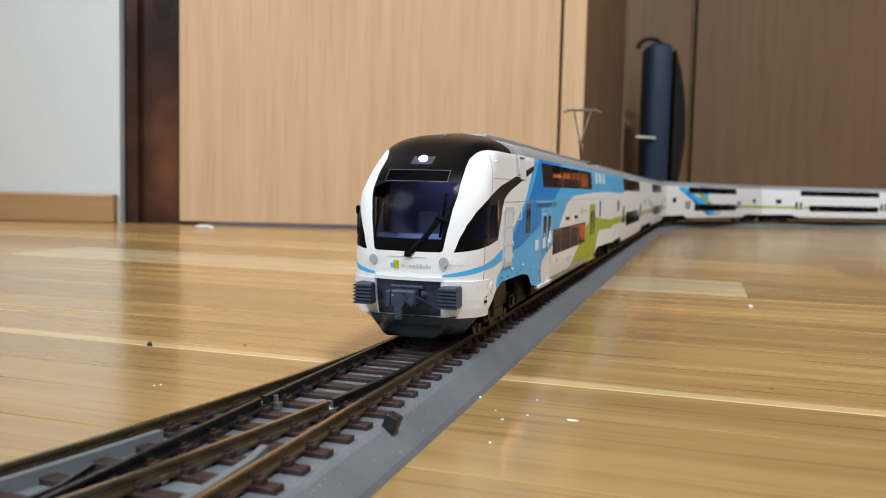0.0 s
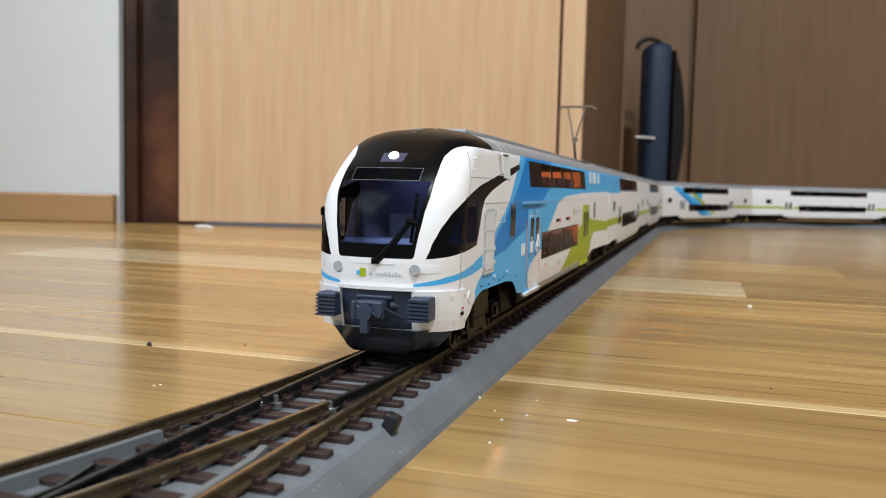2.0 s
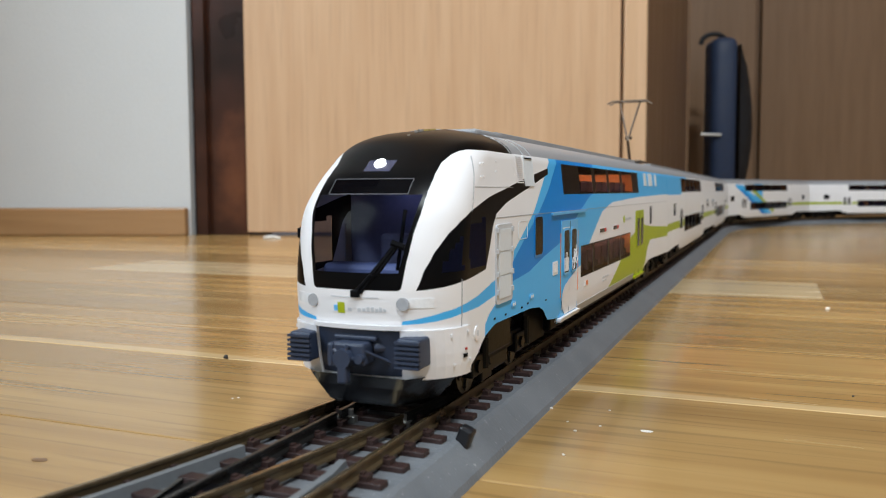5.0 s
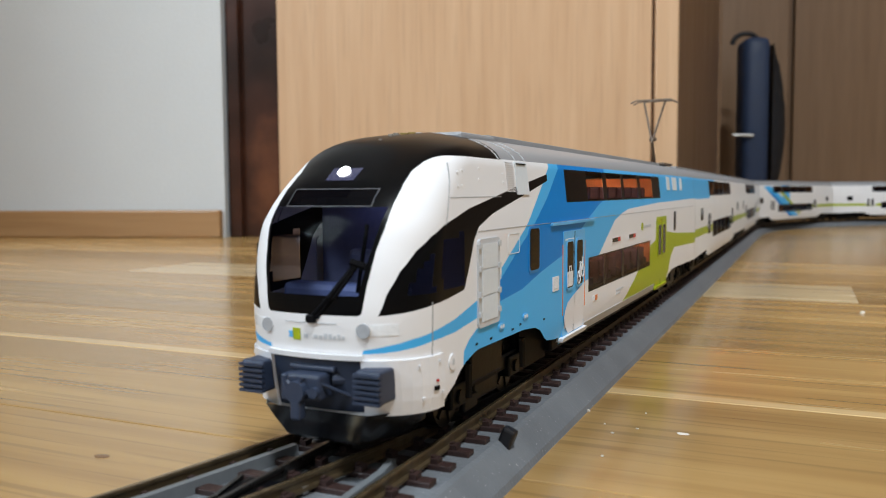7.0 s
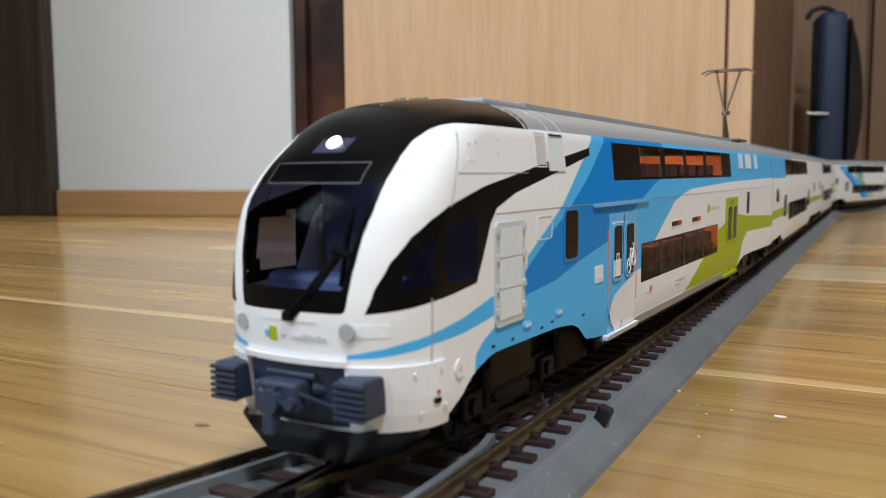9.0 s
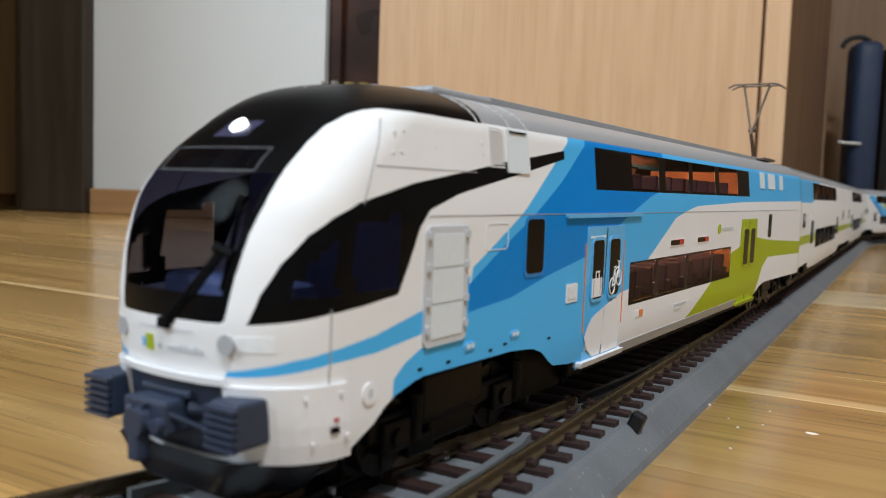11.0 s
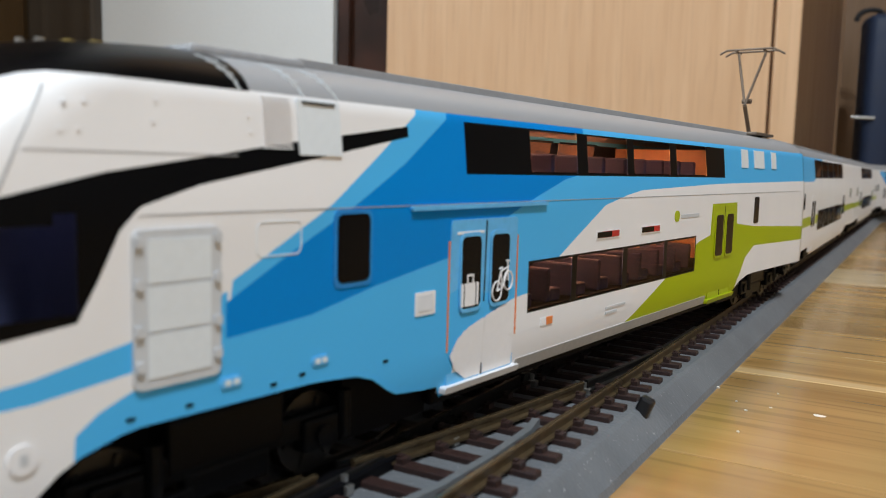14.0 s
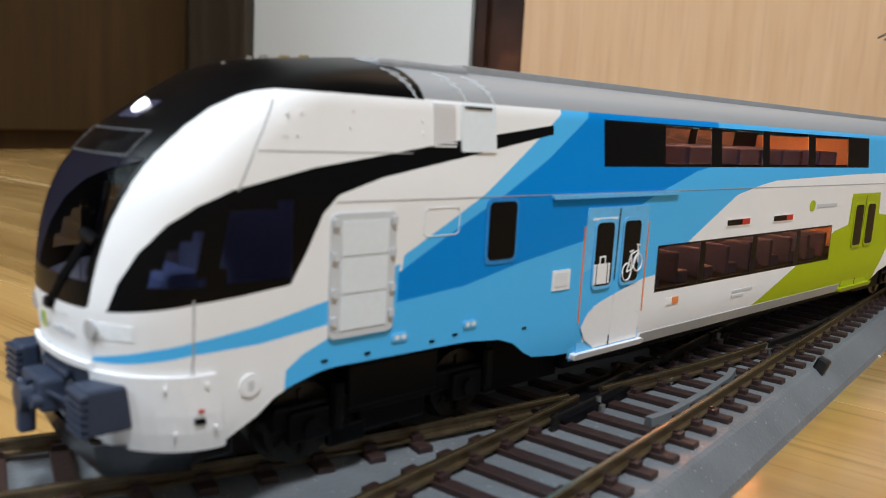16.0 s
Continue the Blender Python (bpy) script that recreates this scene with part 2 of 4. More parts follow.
M_PANTO = plain("pantograph_steel", (0.16, 0.12, 0.09), 0.45, 0.5)
M_RAIL = plain("rail_bronze", (0.125, 0.088, 0.048), 0.30, 0.6, 0.45, 500)
M_RAILTOP = plain("rail_head_worn", (0.34, 0.25, 0.14), 0.2, 0.9, 0.3, 300)
M_DARKRAIL = plain("blackened_rail", (0.03, 0.028, 0.026), 0.3, 0.6, 0.3)
M_SLEEPER = plain("sleeper_brown", (0.030, 0.014, 0.012), 0.5, 0, 0.3, 1500, 0.0002)
M_PEG = plain("peg_black", (0.01, 0.01, 0.012), 0.35)
M_RUBBER = plain("guard_grey", (0.13, 0.138, 0.145), 0.4)


def bed_material():
    m, nt, b = nodes_of("track_bed_grey")
    tc = nt.nodes.new("ShaderNodeTexCoord").outputs["Object"]
    v = nt.nodes.new("ShaderNodeTexVoronoi")
    v.inputs["Scale"].default_value = 1300.0
    link(nt, tc, v.inputs["Vector"])
    n = noise_tex(nt, 90.0, tc)
    c = ramp(nt, n, [(0.3, (0.118, 0.127, 0.139)), (0.7, (0.160, 0.171, 0.184))])
    sp = noise_tex(nt, 1500.0, tc, 1.0)
    c = mixed(nt, maths(nt, "GREATER_THAN", sp, 0.74), c, (0.42, 0.42, 0.42))
    link(nt, c, b.inputs["Base Color"])
    b.inputs["Roughness"].default_value = 0.4
    bump(nt, b, v.outputs["Distance"], 0.00025, 0.3)
    return m


M_BED = bed_material()
M_FLOOR = wood("oak_floor", (0.32, 0.170, 0.050), (0.56, 0.345, 0.130), "x", 0.23, 7.0, 0.24, 70.0, 0.3, 0.42)


def pale_edge(material):
    """Pale sapwood along one long edge of a board."""
    nt = material.node_tree
    bsdf = nt.nodes["Principled BSDF"]
    tc = nt.nodes.new("ShaderNodeTexCoord").outputs["Object"]
    sep = nt.nodes.new("ShaderNodeSeparateXYZ")
    link(nt, tc, sep.inputs[0])
    wander = noise_tex(nt, 5.0, tc, 2.0, (1.0, 0.2, 1.0))
    edge_y = maths(nt, "ADD", sep.outputs[1], maths(nt, "MULTIPLY", wander, 0.012))
    sap = ramp(nt, maths(nt, "ADD", maths(nt, "MULTIPLY", edge_y, 10.0), 0.5), [(0.268, 1.0), (0.285, 0.0)])
    base = bsdf.inputs["Base Color"].links[0].from_socket
    link(nt, mixed(nt, maths(nt, "MULTIPLY", sap, 0.7), base, (0.66, 0.47, 0.24)), bsdf.inputs["Base Color"])


M_FLOORS = wood("oak_floor_pale_edge", (0.31, 0.160, 0.046), (0.55, 0.335, 0.122), "x", 0.23, 7.0, 0.16, 70.0, 0.3, 0.6)
pale_edge(M_FLOORS)
M_PALEB = wood("pale_oak_board", (0.56, 0.39, 0.20), (0.72, 0.54, 0.31), "x", 0.23, 7.0, 0.0, 95.0, 0.3, 0.6)
M_DOOR = wood("beech_door", (0.52, 0.32, 0.18), (0.63, 0.415, 0.25), "z", 0.42, 6.0)
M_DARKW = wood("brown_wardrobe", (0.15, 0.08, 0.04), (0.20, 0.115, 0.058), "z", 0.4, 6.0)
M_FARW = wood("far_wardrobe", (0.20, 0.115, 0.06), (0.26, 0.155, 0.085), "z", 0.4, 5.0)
# Brown board colour, darkened with the cabinet's shadow.
M_SHADEB = wood("shaded_board", (0.024, 0.015, 0.008), (0.040, 0.026, 0.013), "z", 0.6, 6.0)
M_SKIRT = wood("skirting_wood", (0.33, 0.18, 0.08), (0.44, 0.26, 0.12), "x", 0.35, 8.0)
M_JAMB = plain("dark_stained_edge", (0.030, 0.012, 0.008), 0.3, 0, 0.5, 300, 0.0001)
nt = M_JAMB.node_tree
tcj = nt.nodes.new("ShaderNodeTexCoord").outputs["Object"]
stain = ramp(nt, noise_tex(nt, 9.0, tcj, 5.0), [(0.36, (0.012, 0.006, 0.004)), (0.57, (0.045, 0.016, 0.009)), (0.74, (0.14, 0.05, 0.022))])
link(nt, stain, nt.nodes["Principled BSDF"].inputs["Base Color"])
nt.nodes["Principled BSDF"].inputs["Specular IOR Level"].default_value = 0.3
M_CABINET = wood("dark_cabinet", (0.042, 0.024, 0.010), (0.075, 0.043, 0.018), "z", 0.6, 6.0)
M_CABINET.node_tree.nodes["Principled BSDF"].inputs["Specular IOR Level"].default_value = 0.12
M_WALL = plain("wall_plaster", (0.58, 0.59, 0.59), 0.85, 0, 0.03, 300, 0.0004)
# Unseen walls and ceiling, coloured dark to weaken bounced light.
M_DIMWALL = plain("dim_plaster", (0.34, 0.335, 0.33), 0.85, 0, 0.05, 300, 0.0004)
M_CEIL = plain("ceiling_plaster", (0.55, 0.54, 0.52), 0.9, 0, 0.03, 200, 0.0004)
M_BAGB = plain("bag_blue", (0.022, 0.038, 0.085), 0.6, 0, 0.2, 700, 0.0004)
M_BAGK = plain("bag_black", (0.010, 0.010, 0.013), 0.6, 0, 0.2, 700, 0.0004)
M_CRUMB = plain("pale_crumb", (0.7, 0.66, 0.6), 0.7)
M_SPECK = plain("dark_speck", (0.02, 0.015, 0.012), 0.7)


# ---- mesh helpers ----
def mesh_from(bm, name, material):
    me = bpy.data.meshes.new(name)
    bmesh.ops.recalc_face_normals(bm, faces=bm.faces)
    bm.to_mesh(me)
    bm.free()
    for m in material if isinstance(material, (list, tuple)) else [material]:
        me.materials.append(m)
    return me


def part(name, bm, material, parent=None, label="", smooth=False):
    ob = new(name, mesh_from(bm, name, material))
    if smooth:
        for p in ob.data.polygons:
            p.use_smooth = True
    ob.parent = parent
    if label:
        ob["label"] = label
    return ob


def box(bm, x0, x1, y0, y1, z0, z1, bevel=0.0, m=None):
    r = bmesh.ops.create_cube(bm, size=1)
    vs = r["verts"]
    for v in vs:
        v.co = Vector(((x0 + x1) / 2 + v.co.x * (x1 - x0), (y0 + y1) / 2 + v.co.y * (y1 - y0), (z0 + z1) / 2 + v.co.z * (z1 - z0)))
    if bevel:
        es = list({e for v in vs for e in v.link_edges})
        r = bmesh.ops.bevel(bm, geom=es, offset=bevel, segments=2, affect="EDGES", profile=0.5)
        vs = list({v for f in r["faces"] for v in f.verts} | {v for v in vs if v.is_valid})
    if m is not None:
        bmesh.ops.transform(bm, matrix=m, verts=[v for v in vs if v.is_valid])
    return bm


def boxed(*a, **k):
    return box(bmesh.new(), *a, **k)


def rod(bm, a, b, r, n=8, r2=None):
    a, b = Vector(a), Vector(b)
    d = b - a
    m = Matrix.Translation((a + b) / 2) @ d.to_track_quat("Z", "Y").to_matrix().to_4x4()
    bmesh.ops.create_cone(bm, cap_ends=True, segments=n, radius1=r, radius2=r if r2 is None else r2, depth=d.length, matrix=m)
    return bm


def sweep(bm, pts, profile, closed=True):
    """Sweeps a cross-section (x right, z up) along points in plan."""
    rings = []
    for i, p in enumerate(pts):
        a, b = pts[max(i - 1, 0)], pts[min(i + 1, len(pts) - 1)]
        d = Vector((b[0] - a[0], b[1] - a[1], 0)).normalized()
        n = Vector((d.y, -d.x, 0))
        rings.append([bm.verts.new((p[0] + n.x * x, p[1] + n.y * x, z)) for x, z in profile])
    k = len(profile)
    for r0, r1 in zip(rings, rings[1:]):
        for j in range(k if closed else k - 1):
            bm.faces.new((r0[j], r0[(j + 1) % k], r1[(j + 1) % k], r1[j]))
    if closed:
        bm.faces.new(rings[0])
        bm.faces.new(rings[-1])
    return bm


def lerp(table, x):
    return float(np.interp(x, [a for a, _ in table], [b for _, b in table]))


# ---- the line of the track ----
def line_at(d, off=0.0):
    """Point and heading (degrees, left positive) of the train's route, d metres behind the points' tip; off: to the right."""
    if d >= Y1 - Y0:
        a = (d - (Y1 - Y0)) / RC
        p, h = Vector((RC * (1 - math.cos(a)), Y1 + RC * math.sin(a), 0)), -a
    elif d >= 0:
        p, h = Vector((0, Y0 + d, 0)), 0.0
    else:
        a = min(-d / RD, math.radians(22.5))
        p, h = Vector((-RD * (1 - math.cos(a)), Y0 - RD * math.sin(a), 0)), -a
        rest = -d - a * RD
        p += Vector((math.sin(h), -math.cos(h), 0)) * max(rest, 0)
    p += Vector((math.cos(h), math.sin(h), 0)) * off
    return p, math.degrees(h)


# ---- the room ----
def setting(name, bm, material, label="", smooth=False):
    ob = part(name, bm, material, None, label, smooth)
    ob.matrix_world = WM
    return tagged(ob, kind="structure")


setting("wall_north", boxed(-0.70, -0.348, 0.0, 0.10, 0, 2.4), M_WALL, "white plastered wall above a wooden skirting")
bm = boxed(-0.642, -0.350, -0.012, -0.0005, 0, 0.031, bevel=0.002)
setting("baseboard", bm, M_SKIRT, "light brown wooden skirting board")
bm = boxed(-0.347, -0.2855, 0.012, 0.10, 0.0, 2.4)
box(bm, -0.343, -0.330, 0.004, 0.0118, 0.0, 2.4, bevel=0.001)
setting("trim", bm, M_JAMB, "dark brown worn and stained door post")
setting("wall_over_door", boxed(-0.285, 0.149, 0.01, 0.10, 2.03, 2.4), M_WALL, "white plaster over the door")
setting("wall_beyond", boxed(0.30, 2.1, 1.62, 1.72, 0, 2.4), M_WALL, "plain wall behind the wardrobe")
# Unseen wall, its window assumed to hold the light from the left.
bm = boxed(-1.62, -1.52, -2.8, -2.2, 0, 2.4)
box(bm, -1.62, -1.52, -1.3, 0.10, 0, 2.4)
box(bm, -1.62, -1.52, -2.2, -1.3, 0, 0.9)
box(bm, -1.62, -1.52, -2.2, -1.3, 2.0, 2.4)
setting("wall_west", bm, M_DIMWALL, "unseen grey wall with an assumed window opening")
setting("wall_west_inner", boxed(-1.52, -0.70, 0.0, 0.10, 0, 2.4), M_WALL, "plain white wall behind the cabinet")
setting("wall_east", boxed(2.1, 2.2, -2.8, 1.72, 0, 2.4), M_DIMWALL, "plain unseen wall, grey to cut bounced light")
setting("wall_recess", boxed(0.20, 0.30, 0.80, 1.72, 0, 2.4), M_WALL, "plain wall of the recess")
setting("wall_south", boxed(-1.62, 2.2, -2.8, -2.7, 0, 2.4), M_DIMWALL, "plain unseen wall, grey to cut bounced light")
setting("ceiling", boxed(-1.62, 2.2, -2.8, 1.72, 2.4, 2.5), M_CEIL, "plain unseen ceiling, dimmed to cut bounced light")
win = setting("window_1", boxed(-1.60, -1.54, -2.2, -1.3, 0.9, 0.94), M_WHITEP, "unseen white framed window, assumed for the light from the left")
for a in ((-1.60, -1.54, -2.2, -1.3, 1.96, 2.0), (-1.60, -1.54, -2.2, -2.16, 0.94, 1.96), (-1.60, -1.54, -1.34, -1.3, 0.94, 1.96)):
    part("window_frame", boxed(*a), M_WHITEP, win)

# Dark board put where the cabinet's soft shadow falls on the wall.
setting("wall_shade_board", boxed(-0.734, -0.643, -0.020, -0.0005, 0.0, 2.4, bevel=0.003), M_SHADEB, "brown board, darkened to stand for the cabinet's shadow on the wall")
# door leaf with its jamb strip
door = setting("door_1", boxed(-0.2845, 0.1208, 0.0, 0.04, 0.003, 2.02, bevel=0.0015), M_DOOR, "light beech veneer wardrobe door, closed")
part("door_frame", boxed(0.1236, 0.1478, -0.004, 0.04, 0.0, 2.03, bevel=0.002), M_DOOR, door, "light beech edge strip")
part("door_edge", boxed(0.1210, 0.1234, 0.006, 0.03, 0.0, 2.02), M_DARKW, door, "dark gap beside the door")

# brown side panel that runs back to the recess
a0, a1 = Vector((0.151, 0.012, 0)), Vector((0.345, 0.72, 0))
dv = (a1 - a0)
turn = Matrix.Translation(a0) @ Matrix.Rotation(math.atan2(dv.y, dv.x), 4, "Z")
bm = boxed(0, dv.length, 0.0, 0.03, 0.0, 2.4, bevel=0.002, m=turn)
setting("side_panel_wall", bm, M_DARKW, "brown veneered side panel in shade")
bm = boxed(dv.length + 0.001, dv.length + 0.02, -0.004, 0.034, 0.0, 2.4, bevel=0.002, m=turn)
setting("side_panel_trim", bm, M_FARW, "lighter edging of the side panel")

wardrobe = tagged(new("wardrobe"), "brown veneered wardrobe with flat doors", "wardrobe")
wardrobe.matrix_world = WM
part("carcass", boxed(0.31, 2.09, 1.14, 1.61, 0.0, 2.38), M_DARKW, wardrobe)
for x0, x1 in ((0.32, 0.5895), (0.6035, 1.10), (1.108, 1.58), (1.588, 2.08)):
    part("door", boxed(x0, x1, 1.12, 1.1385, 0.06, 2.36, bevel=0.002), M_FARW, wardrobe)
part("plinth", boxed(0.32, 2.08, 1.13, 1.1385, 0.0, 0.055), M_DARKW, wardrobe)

cabinet = tagged(new("cabinet"), "dark brown wooden cabinet in deep shade", "cabinet")
cabinet.matrix_world = WM
part("body", boxed(-1.50, -0.745, -0.46, -0.002, 0.0, 1.9, bevel=0.003), M_CABINET, cabinet)
part("side_board", boxed(-0.7440, -0.735, -0.44, -0.022, 0.02, 1.9, bevel=0.002), M_CABINET, cabinet)
for z0, z1 in ((0.04, 0.17), (0.19, 0.32), (0.34, 0.60), (0.62, 1.1)):
    part("drawer", boxed(-1.46, -0.75, -0.472, -0.4615, z0, z1, bevel=0.002), M_CABINET, cabinet)


def backpack():
    bag = tagged(new("bag"), "dark blue and black padded bag standing by the wardrobe", "bag")
    bag.matrix_world = WM @ pose(0.476, 0.90, 0)
    part("front_pocket", boxed(-0.051, 0.001, -0.05, 0.03, 0.0, 0.362, bevel=0.014), M_BAGB, bag, "blue padded side", True)
    bm = bmesh.new()
    for i in range(9):
        a = math.pi * i / 8
        r = 0.042 * math.sin(a) ** 0.6 + 0.004
        z = 0.015 + 0.335 * i / 8
        ring = [bm.verts.new((0.008 + r * math.cos(t), 0.05 + 0.09 * math.sin(t), z)) for t in np.linspace(-math.pi / 2, math.pi / 2, 9)]
        if i:
            for j in range(8):
                bm.faces.new((prev[j], prev[j + 1], ring[j + 1], ring[j]))
        prev = ring
    part("back_pad", bm, M_BAGK, bag, "black rounded back pad", True)
    bm = bmesh.new()
    pts = [(-0.030 + 0.028 * math.cos(t), 0.03, 0.360 + 0.022 * math.sin(t)) for t in np.linspace(0, math.pi, 9)]
    for p, q in zip(pts, pts[1:]):
        rod(bm, p, q, 0.005, 8)
    part("handle", bm, M_BAGK, bag)
    bm = rod(bmesh.new(), (-0.074, -0.055, 0.163), (-0.033, -0.055, 0.161), 0.003)
    part("buckle", bm, M_SILVER, bag, "silver buckle")
    return bag


backpack()

# Housing added for the overhead fill light, out of view.
lamp = tagged(new("added_ceiling_lamp"), "square white ceiling lamp, unseen, added for the fill light", "lamp")
part("housing", boxed(0.63, 1.07, -0.92, -0.48, 2.375, 2.399, bevel=0.003), M_WHITEP, lamp)


# ---- track ----
def path_pts(d0, d1, off, step=0.008, taper=None):
    n = max(2, int(abs(d1 - d0) / step))
    out = []
    for i in range(n + 1):
        d = d0 + (d1 - d0) * i / n
        p, _ = line_at(d, off if taper is None else taper(d))
        out.append((p.x, p.y))
    return out


DEND = 1.75
bed = new("track_bed")
tagged(bed, "grey moulded plastic track bed with turnout on the wooden floor", "track bed")
TOPZ, BW, EW = RZ - 0.0030, 0.0138, 0.0190
bm = bmesh.new()
rings = []
ys = [-0.55 + 0.01 * i for i in range(59)]
dd = [0.01 + 0.012 * i for i in range(int(DEND / 0.012))]
secs = []
for y in ys:
    a, wide = 0.0, lerp([(-0.045, 0.0014), (0.01, 0.0012), (0.05, 0.0)], y)
    if y < Y0:
        q = Y0 - y
        a = -RD * (1 - math.sqrt(1 - (q / RD) ** 2)) if q < 0.2007 else -RD * (1 - math.cos(math.radians(22.5))) - (q - 0.2007) * math.tan(math.radians(22.5))
    secs.append((Vector((BW, y, 0)), Vector((EW, y, 0)), Vector((a - BW - wide, y, 0)), Vector((a - EW - wide, y, 0))))
for d in dd:
    secs.append(tuple(line_at(d, o)[0] for o in (BW, EW, -BW, -EW)))
for rt, re, lt, le in secs:
    rings.append([bm.verts.new((re.x, re.y, 0)), bm.verts.new((re.x * 0.9 + rt.x * 0.1, re.y * 0.9 + rt.y * 0.1, 0.0012)), bm.verts.new((rt.x + (re.x - rt.x) * 0.15, rt.y + (re.y - rt.y) * 0.15, TOPZ - 0.0004)),
                  bm.verts.new((rt.x, rt.y, TOPZ)), bm.verts.new((lt.x, lt.y, TOPZ)), bm.verts.new((le.x, le.y, 0))])
for r0, r1 in zip(rings, rings[1:]):
    for j in range(5):
        bm.faces.new((r0[j], r0[j + 1], r1[j + 1], r1[j]))
part("bed", bm, M_BED, bed)

H = RZ
RAILP = [(-0.0009, H - 0.0022), (-0.0009, H - 0.0018), (-0.0003, H - 0.0016), (-0.0003, H - 0.0007), (-0.00045, H - 0.0006), (-0.00045, H - 0.0001),
         (-0.0003, H), (0.0003, H), (0.00045, H - 0.0001), (0.00045, H - 0.0006), (0.0003, H - 0.0007), (0.0003, H - 0.0016), (0.0009, H - 0.0018), (0.0009, H - 0.0022)]


def rail(name, pts, material=M_RAIL, profile=RAILP, label=""):
    bm = sweep(bmesh.new(), pts, profile)
    bm.normal_update()
    if material is M_RAIL:
        for fc in bm.faces:
            if abs(fc.normal.z) > 0.9 and fc.calc_center_median().z > H - 0.0003:
                fc.material_index = 1
    return part(name, bm, [material, M_RAILTOP] if material is M_RAIL else material, bed, label)


straight_r = [(GAUGE, -0.55 + 0.02 * i) for i in range(30)]
rail("rail", straight_r + path_pts(0.012, DEND, GAUGE), label="bronze coloured straight running rail")
rail("rail", path_pts(-0.50, 0.0, -GAUGE) + path_pts(0.012, DEND, -GAUGE), label="bronze coloured outer rail of the turnout")
FY = -0.0597
rail("point_blade", [(-GAUGE + 0.0009, 0.070), (-GAUGE + 0.0004, 0.04), (-GAUGE, -0.002)], M_DARKRAIL, label="blackened switch blade")
rail("rail", [(-GAUGE, -0.0035), (-GAUGE, -0.03), (-GAUGE, FY + 0.004), (-GAUGE - 0.0006, FY + 0.001)], M_DARKRAIL)
rail("rail", [(-GAUGE, FY - 0.004), (-GAUGE, -0.25), (-GAUGE, -0.55)])
tap = lambda d: GAUGE - 0.0009 * max(0.0, 1 + d / 0.04)
rail("point_blade", path_pts(-0.003, -0.070, GAUGE, taper=tap), M_DARKRAIL, label="blackened curved switch blade")
rail("rail", path_pts(-0.0715, -0.128, GAUGE), M_RAIL)
rail("rail", path_pts(-0.136, -0.50, GAUGE))
FLAT = [(-0.0003, TOPZ), (-0.0003, H - 0.0006), (0.0003, H - 0.0006), (0.0003, TOPZ)]
GUARD = [(-0.0008, TOPZ), (-0.0006, H - 0.0010), (0.0006, H - 0.0010), (0.0008, TOPZ)]
rail("guard_rail", [(0.0040, -0.023), (0.0052, -0.029), (0.0056, -0.042), (0.0052, -0.056), (0.0040, -0.0625)], M_RUBBER, GUARD, "grey plastic guard rail")
rail("guard_rail", path_pts(-0.096, -0.150, -GAUGE + 0.0026), M_RUBBER, GUARD, "grey plastic guard rail")
rail("wing_rail", [(-GAUGE + 0.0042, -0.037), (-GAUGE + 0.0020, -0.046), (-GAUGE + 0.0019, -0.075)], M_DARKRAIL, FLAT)
rail("wing_rail", [(-0.0125, -0.039), (-0.0107, -0.047), (-0.0128, -0.073)], M_DARKRAIL, FLAT)
bm = boxed(-0.0118, -0.0052, -0.073, -0.038, TOPZ, H - 0.0011, bevel=0.0003)
part("frog", bm, M_BLACK, bed, "black plastic frog block")


def sleeper_mesh(left, right, rails):
    bm = bmesh.new()
    z1 = RZ - 0.0021
    box(bm, left, right, -0.00125, 0.00125, TOPZ - 0.0002, z1, bevel=0.00018)
    for r in rails:
        for s in (-1, 1):
            box(bm, r + s * 0.0016 - 0.0006, r + s * 0.0016 + 0.0006, -0.0010, 0.0010, z1 - 0.0001, z1 + 0.0008)
            box(bm, r + s * 0.0011 - 0.0003, r + s * 0.0011 + 0.0003, -0.0005, 0.0005, z1, z1 + 0.0011)
    return mesh_from(bm, "sleeper", M_SLEEPER)


PITCH = 0.00755
plain_sleeper = sleeper_mesh(-0.0128, 0.0128, (-GAUGE, GAUGE))


def put_sleeper(me, x, y, h):
    ob = new("sleeper", me)
    ob.parent = bed
    ob.matrix_basis = pose(x, y, 0, 0, 0, h)


for i in range(-30, 27):
    y = -0.0040 + PITCH * i
    if y >= Y0 - 0.004:
        put_sleeper(plain_sleeper, 0, y, 0)
        continue
    q = Y0 - y
    if q < 0.158:
        d = -RD * math.asin(q / RD)
        a = line_at(d)[0].x
        rr = (-GAUGE, GAUGE, a - GAUGE) + ((a + GAUGE,) if abs(a) > 0.004 else ())
        put_sleeper(sleeper_mesh(a - 0.0128, 0.0128, rr), 0, y, 0)
    else:
        put_sleeper(plain_sleeper, 0, y, 0)
d = -0.166
while d > -0.30:
    p, h = line_at(d)
    put_sleeper(plain_sleeper, p.x - 0.001, p.y, h)
    d -= PITCH
d = -0.0040 + PITCH * 27 - Y0
while d < DEND - 0.01 - 0.35:
    p, h = line_at(d)
    put_sleeper(plain_sleeper, p.x, p.y, h)
    d += PITCH
